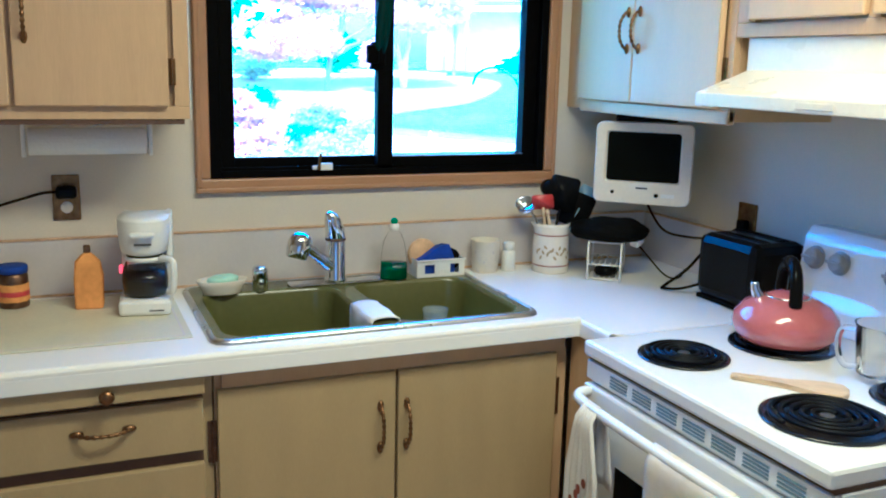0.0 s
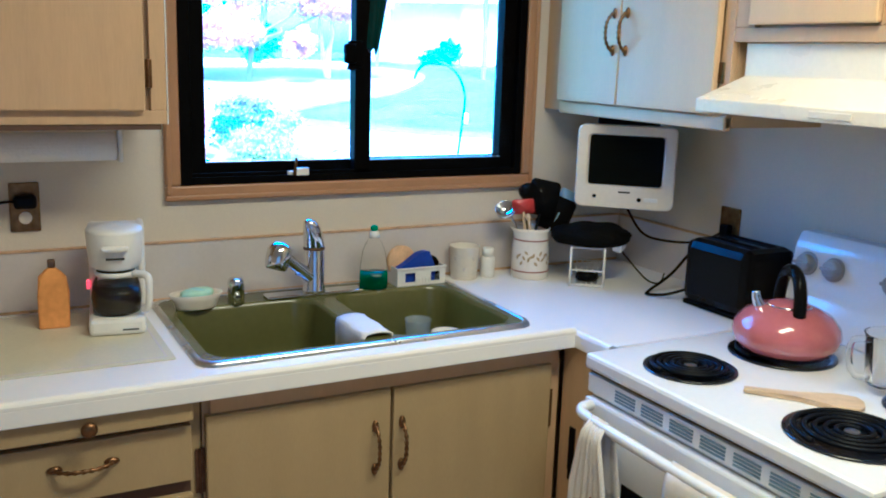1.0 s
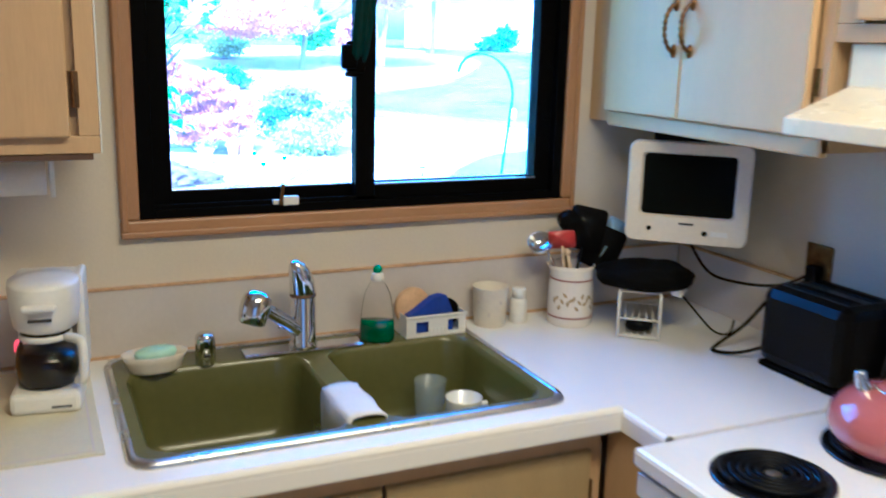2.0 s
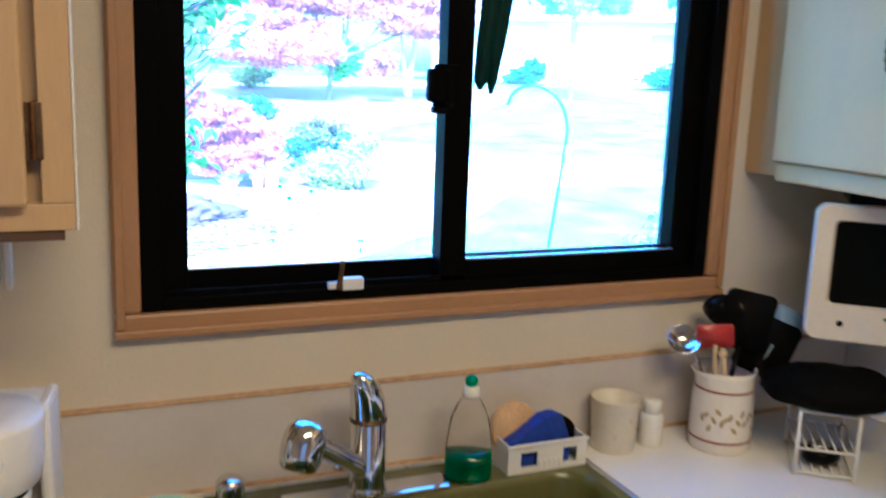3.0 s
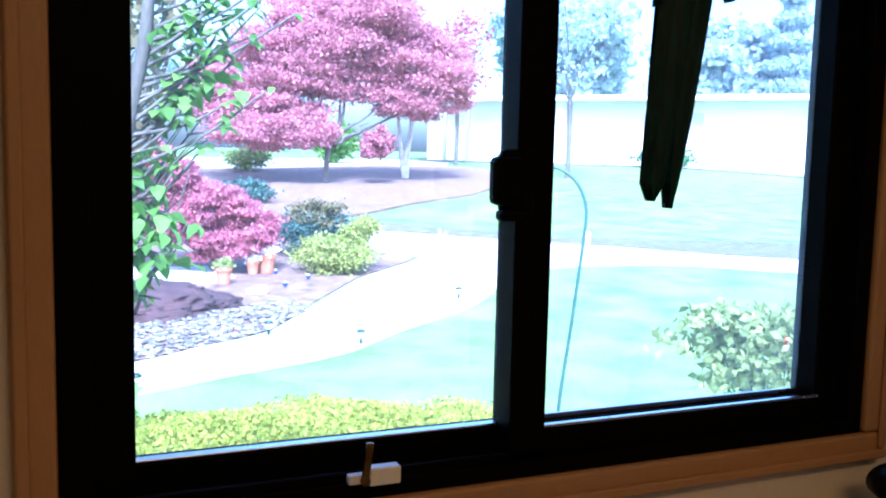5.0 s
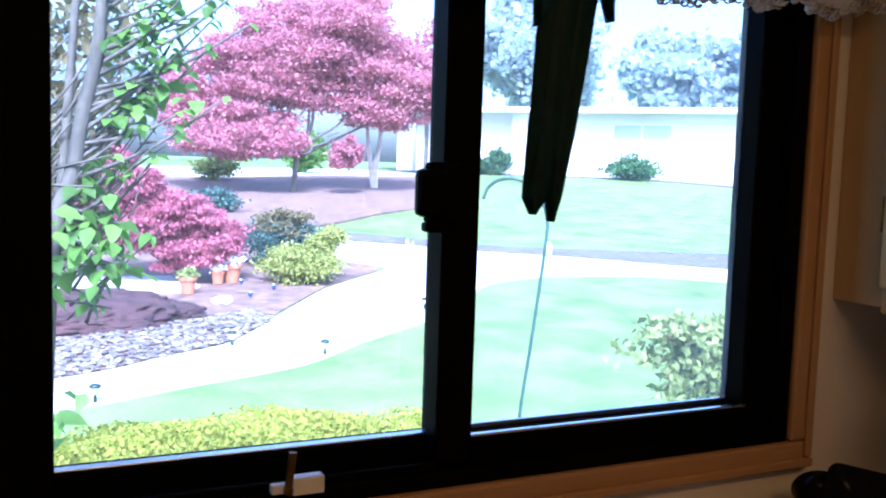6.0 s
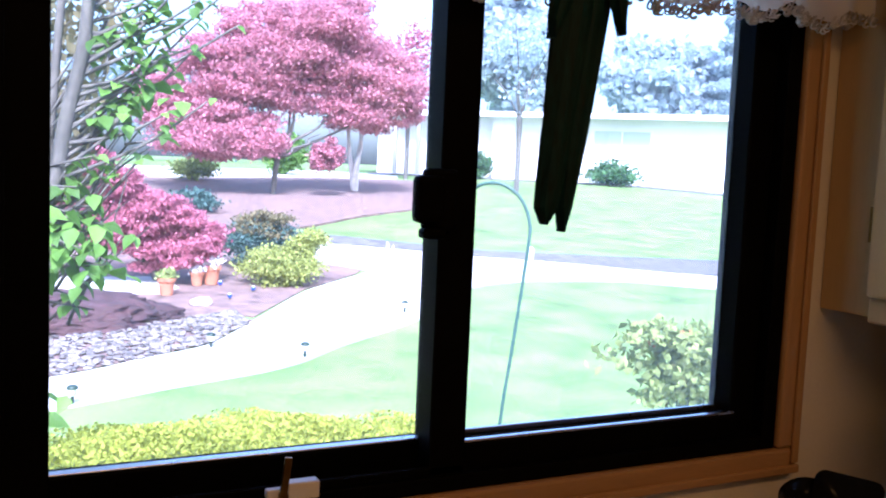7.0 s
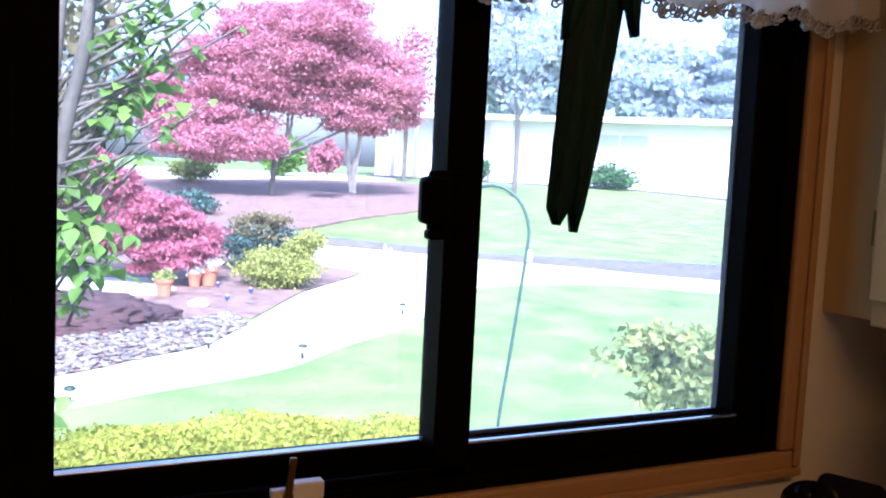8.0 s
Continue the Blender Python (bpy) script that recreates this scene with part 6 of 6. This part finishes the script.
part("base", boxes((-0.062, 0.062, -0.105, 0.085, 0.0, 0.040), bev=0.010), "white", cm)
part("back_column", boxes((-0.060, 0.060, 0.030, 0.085, 0.0405, 0.235), bev=0.010), "white", cm)
bk2 = lathe([(0.050, 0.146), (0.058, 0.152), (0.0625, 0.180), (0.0650, 0.230), (0.063, 0.238), (0.03, 0.241)], 36, squash=(0.97, 1.15))
part("brew_basket", moved(bk2, pose(0, -0.025, 0)), "white", cm, smooth=True)
part("side_panel", boxes((0.050, 0.0665, 0.0, 0.085, 0.0405, 0.238), bev=0.006), "white", cm)
part("basket_grip", boxes((-0.030, 0.030, -0.112, -0.096, 0.196, 0.208), bev=0.005), "white", cm)
part("maker_badge", boxes((-0.020, 0.020, -0.1035, -0.096, 0.176, 0.180)), "darklabel", cm, "plain dark badge")
part("badge_line", boxes((0.010, 0.045, -0.1058, -0.1046, 0.012, 0.0155)), "darklabel", cm)
part("switch", boxes((-0.0665, -0.0600, 0.020, 0.046, 0.082, 0.100), bev=0.001), "redlamp", cm, "lit red switch")
cf = part("carafe", moved(lathe([(0.046, 0.0), (0.053, 0.004), (0.056, 0.040), (0.052, 0.070), (0.042, 0.090), (0.044, 0.098), (0.041, 0.098), (0.039, 0.090), (0.049, 0.069), (0.01, 0.066)], 32), pose(0, -0.040, 0.0415)), "clear", cm, "glass carafe", smooth=True)
part("coffee", moved(lathe([(0.044, 0.002), (0.0515, 0.005), (0.0545, 0.040), (0.0515, 0.064), (0.01, 0.0645)], 32), pose(0, -0.040, 0.042)), "coffee", cf, "black coffee", smooth=True)
part("carafe_band", moved(lathe([(0.0445, 0.088), (0.0465, 0.090), (0.0465, 0.097), (0.0445, 0.099)], 32), pose(0, -0.040, 0.0415)), "white", cf, smooth=True)
part("carafe_lid", moved(lathe([(0.043, 0.099), (0.043, 0.104), (0.02, 0.107)], 28), pose(0, -0.040, 0.0415)), "blackplastic", cf, smooth=True)
part("carafe_handle", tube(smooth_path([(0.040, -0.068, 0.136), (0.062, -0.092, 0.137), (0.070, -0.101, 0.128), (0.070, -0.101, 0.085), (0.066, -0.096, 0.060), (0.056, -0.085, 0.056)], 5), 0.0085, 10), "white", cf, "white handle", smooth=True)

bgt = thing("coffee_bag", "yellow paper coffee bag with a rolled top", "bag", at=(-0.237, -0.165, BZ), turn=-6)
bb = bmesh.new()
prev = None
for z, w, d, sh in ((0.0, 0.032, 0.022, 0), (0.004, 0.034, 0.024, 0), (0.08, 0.034, 0.023, 0.001), (0.118, 0.030, 0.017, 0.001), (0.133, 0.016, 0.010, 0.0), (0.140, 0.0075, 0.006, 0.0)):
    rr = [bb.verts.new((x + sh + 0.0015 * math.sin(z * 90 + k), y, z)) for k, (x, y) in enumerate(round_rect(-w, w, -d, d, min(w, d) * 0.4, 3))]
    if prev:
        for k in range(len(rr)):
            bb.faces.new((prev[k], prev[(k + 1) % len(rr)], rr[(k + 1) % len(rr)], rr[k]))
    else:
        bb.faces.new(rr[::-1])
    prev = rr
bb.faces.new(prev)
part("bag", bb, "yellow", bgt, smooth=False)
part("rolled_top", boxes((-0.0085, 0.0085, -0.0065, 0.0065, 0.1405, 0.160), bev=0.003), "bronze", bgt, "brown twisted top")
jr = thing("food_jar", "brown jar with orange label and dark blue lid", "jar", at=(-0.412, -0.100, BZ))
part("jar", lathe([(0.034, 0), (0.036, 0.003), (0.036, 0.080), (0.030, 0.090)], 26), "bronze", jr, smooth=True)
part("jar_label", lathe([(0.0363, 0.016), (0.0368, 0.017), (0.0368, 0.060), (0.0363, 0.061)], 26), "yellow", jr, "orange and red label", smooth=True)
part("label_band", lathe([(0.0369, 0.030), (0.0372, 0.031), (0.0372, 0.042), (0.0369, 0.043)], 26), "red", jr, smooth=True)
part("lid", lathe([(0.0365, 0.088), (0.0365, 0.104), (0.034, 0.106)], 26), "blue", jr, "dark blue lid", smooth=True)
o1 = thing("wall_socket", "brass double socket plate with a black plug", "socket", at=(-0.276, 0.0, 1.177))
part("plate", boxes((-0.034, 0.034, -0.006, -0.0005, -0.060, 0.060), bev=0.003), "brass", o1, "dull brass plate")
part("outlet", moved(lathe([(0.015, 0), (0.015, 0.002), (0.012, 0.0025)], 18), pose(0.0, -0.006, -0.026, 90, 0, 0)), "ivory", o1)
pg = bmesh.new()
box(pg, -0.026, 0.026, -0.044, -0.007, 0.000, 0.034, bev=0.010, seg=3)
part("plug", pg, "blackplastic", o1, "bulky black plug")
cable("black cable from the plug along the wall", [(-0.300, -0.028, 1.195), (-0.335, -0.030, 1.193), (-0.40, -0.030, 1.175), (-0.50, -0.025, 1.15), (-0.62, -0.03, 1.16)], 0.0035)
pt = thing("paper_towel_holder", "white paper towel roll on an under-cabinet holder", "paper towel", at=(-0.220, -0.160, 1.337))
part("roll", moved(lathe([(0.006, -0.135), (0.031, -0.135), (0.033, -0.133), (0.033, 0.133), (0.031, 0.135), (0.006, 0.135)], 28), pose(0, 0, 0, 0, 90, 0)), "paper", pt, smooth=False)
for s in (-1, 1):
    part("bracket", boxes((s * 0.145 - 0.005, s * 0.145 + 0.005, -0.020, 0.020, -0.036, 0.062), bev=0.003), "white", pt)
part("mount_plate", boxes((-0.149, 0.149, -0.024, 0.024, 0.0555, 0.0622), bev=0.001), "white", pt)
# saddle over the sink divider, mug and glass in the bowl
sdl = thing("sink_saddle", "white cloth draped over the sink divider", "cloth", at=(0.424, -0.450, TOP))
sb_ = bmesh.new()
prev = None
for y in np.linspace(-0.095, 0.075, 9):
    rr = []
    for k in range(13):
        a = math.pi * k / 12
        wob = 0.003 * math.sin(k * 2.1 + y * 60)
        if k in (0, 12):
            rr.append(sb_.verts.new(((-1 if k == 0 else 1) * (0.043 + wob), y, -0.075)))
        else:
            rr.append(sb_.verts.new((-math.cos(a) * (0.041 + wob), y, 0.001 + 0.013 * math.sin(a) + (-0.010 if k in (1, 11) else 0))))
    if prev:
        for k in range(12):
            sb_.faces.new((prev[k], prev[k + 1], rr[k + 1], rr[k]))
    prev = rr
ob = part("cloth", sb_, "paper", sdl, smooth=True)
md = ob.modifiers.new("thickness", "SOLIDIFY")
md.thickness = 0.003
FZ = TOP - 0.1848
mg = thing("mug", "white glazed mug standing in the sink", "mug", at=(0.738, -0.300, FZ))
part("cup", lathe([(0.034, 0.0), (0.036, 0.002), (0.041, 0.090), (0.042, 0.094), (0.0395, 0.093), (0.035, 0.01), (0.01, 0.007)], 32), "enamel", mg, smooth=True)
part("handle", tube(smooth_path([(0.036, -0.014, 0.078), (0.062, -0.024, 0.078), (0.068, -0.026, 0.050), (0.058, -0.023, 0.024), (0.035, -0.014, 0.020)], 5), 0.0058, 10), "enamel", mg, smooth=True)
gl = thing("drinking_glass", "clear drinking glass standing in the sink", "glass", at=(0.690, -0.220, FZ))
part("tumbler", lathe([(0.030, 0.0), (0.032, 0.002), (0.037, 0.110), (0.038, 0.112), (0.036, 0.111), (0.030, 0.010), (0.01, 0.008)], 30), "tumbler", gl, smooth=True)

# ---- hanging parrot and lace valance ----
pr = thing("hanging_parrot", "dark green feathered parrot ornament hung before the window", "ornament", at=(0.435, -0.478, 1.566))
pr.scale = (0.75, 0.75, 0.75)


def feather(pts, widths, th=0.006):
    """A long flat feather with a raised shaft."""
    bm = bmesh.new()
    prev = None
    for (x, z), w in zip(pts, [(1.12 if i else 0.35) * q for i, q in enumerate(widths)]):
        rr = [bm.verts.new(q) for q in ((x - w, 0, z), (x - w * 0.4, -th, z), (x, -th * 1.3, z), (x + w * 0.4, -th, z), (x + w, 0, z), (x, th, z))]
        if prev:
            for k in range(6):
                bm.faces.new((prev[k], prev[(k + 1) % 6], rr[(k + 1) % 6], rr[k]))
        else:
            bm.faces.new(rr[::-1])
        prev = rr
    bm.faces.new(prev)
    bmesh.ops.recalc_face_normals(bm, faces=bm.faces)
    return bm


part("tail_feather", feather([(-0.020, 0.006), (-0.018, 0.02), (-0.012, 0.07), (-0.004, 0.13), (0.004, 0.20), (0.012, 0.27)], [0.006, 0.011, 0.014, 0.016, 0.018, 0.018]), "parrot", pr)
part("tail_feather", moved(feather([(0.0, 0.0), (0.002, 0.02), (0.006, 0.07), (0.012, 0.13), (0.020, 0.20), (0.028, 0.27)], [0.004, 0.008, 0.013, 0.016, 0.018, 0.018]), pose(0, 0.004, 0)), "parrot", pr)
part("tail_feather", moved(feather([(-0.013, 0.022), (-0.010, 0.04), (-0.002, 0.10), (0.006, 0.17), (0.014, 0.27)], [0.005, 0.010, 0.016, 0.02, 0.022]), pose(0, 0.009, 0)), "parrot", pr)
part("wing_tip", moved(feather([(-0.026, 0.155), (-0.022, 0.17), (-0.014, 0.20), (-0.010, 0.27)], [0.003, 0.007, 0.013, 0.018]), pose(0, -0.006, 0)), "parrot", pr)
part("wing_tip", moved(feather([(0.043, 0.164), (0.041, 0.175), (0.036, 0.21), (0.034, 0.27)], [0.003, 0.006, 0.012, 0.016]), pose(0, -0.006, 0)), "parrot", pr)
bd = bmesh.new()
bmesh.ops.create_icosphere(bd, subdivisions=3, radius=1.0)
for v in bd.verts:
    v.co = Vector((0.026 + v.co.x * 0.045 + 0.02 * v.co.z, v.co.y * 0.04, 0.34 + v.co.z * 0.11))
part("body", bd, "parrot", pr, smooth=True)
part("hang_cord", tube([(0.045, 0, 0.44), (0.045, 0, (ZC - 1.566) / 0.75)], 0.0015, 6), "blackmat", pr)

va = thing("lace_valance", "cream lace valance with a scalloped fringe on a rod", "valance")
vb = bmesh.new()
nx, nz = 260, 12
g = []
for j in range(nz + 1):
    row = []
    for i in range(nx + 1):
        u = i / nx
        x = 0.02 + 1.19 * u
        y = -0.060 + 0.014 * math.sin(u * 92 + 0.7 * math.sin(u * 17)) * (0.5 + 0.5 * (1 - j / nz)) + 0.004 * math.sin(u * 31)
        bot = 1.803 + 0.006 * math.sin(u * 60) + 0.010 * abs(math.sin(u * 78)) + 0.045 * (u - 0.466)
        row.append(vb.verts.new((x, y, bot + (2.12 - bot) * j / nz)))
    g.append(row)
for j in range(nz):
    for i in range(nx):
        if j in (2, 4) and (i * 7 + j) % 5 == 0:
            continue
        vb.faces.new((g[j][i], g[j][i + 1], g[j + 1][i + 1], g[j + 1][i]))
part("lace_cloth", vb, "lace", va, smooth=True)
fb = bmesh.new()
rv = random.Random(4)
for i in range(620):
    u = i / 619
    x = 0.02 + 1.19 * u
    y = -0.060 + 0.010 * math.sin(u * 92)
    bot = 1.803 + 0.006 * math.sin(u * 60) + 0.010 * abs(math.sin(u * 78)) + 0.045 * (u - 0.466)
    r = rv.uniform(0.0028, 0.0048)
    c = Vector((x, y + rv.uniform(-0.006, 0.006), bot - r * 0.6 - rv.choice((0.0, 0.004, 0.008))))
    loop = [c + Vector((r * math.cos(a), 0.002 * math.sin(a * 2), r * 1.25 * math.sin(a))) for a in np.linspace(0.6, 5.7, 9)]
    tube(loop, rv.uniform(0.0010, 0.0018), 4, fb)
part("fringe", fb, "lace", va, "looped lace fringe", smooth=True)
part("rod", tube([(0.0, -0.055, 2.125), (1.215, -0.055, 2.125)], 0.007, 10), "white", va, "white curtain rod", smooth=True)
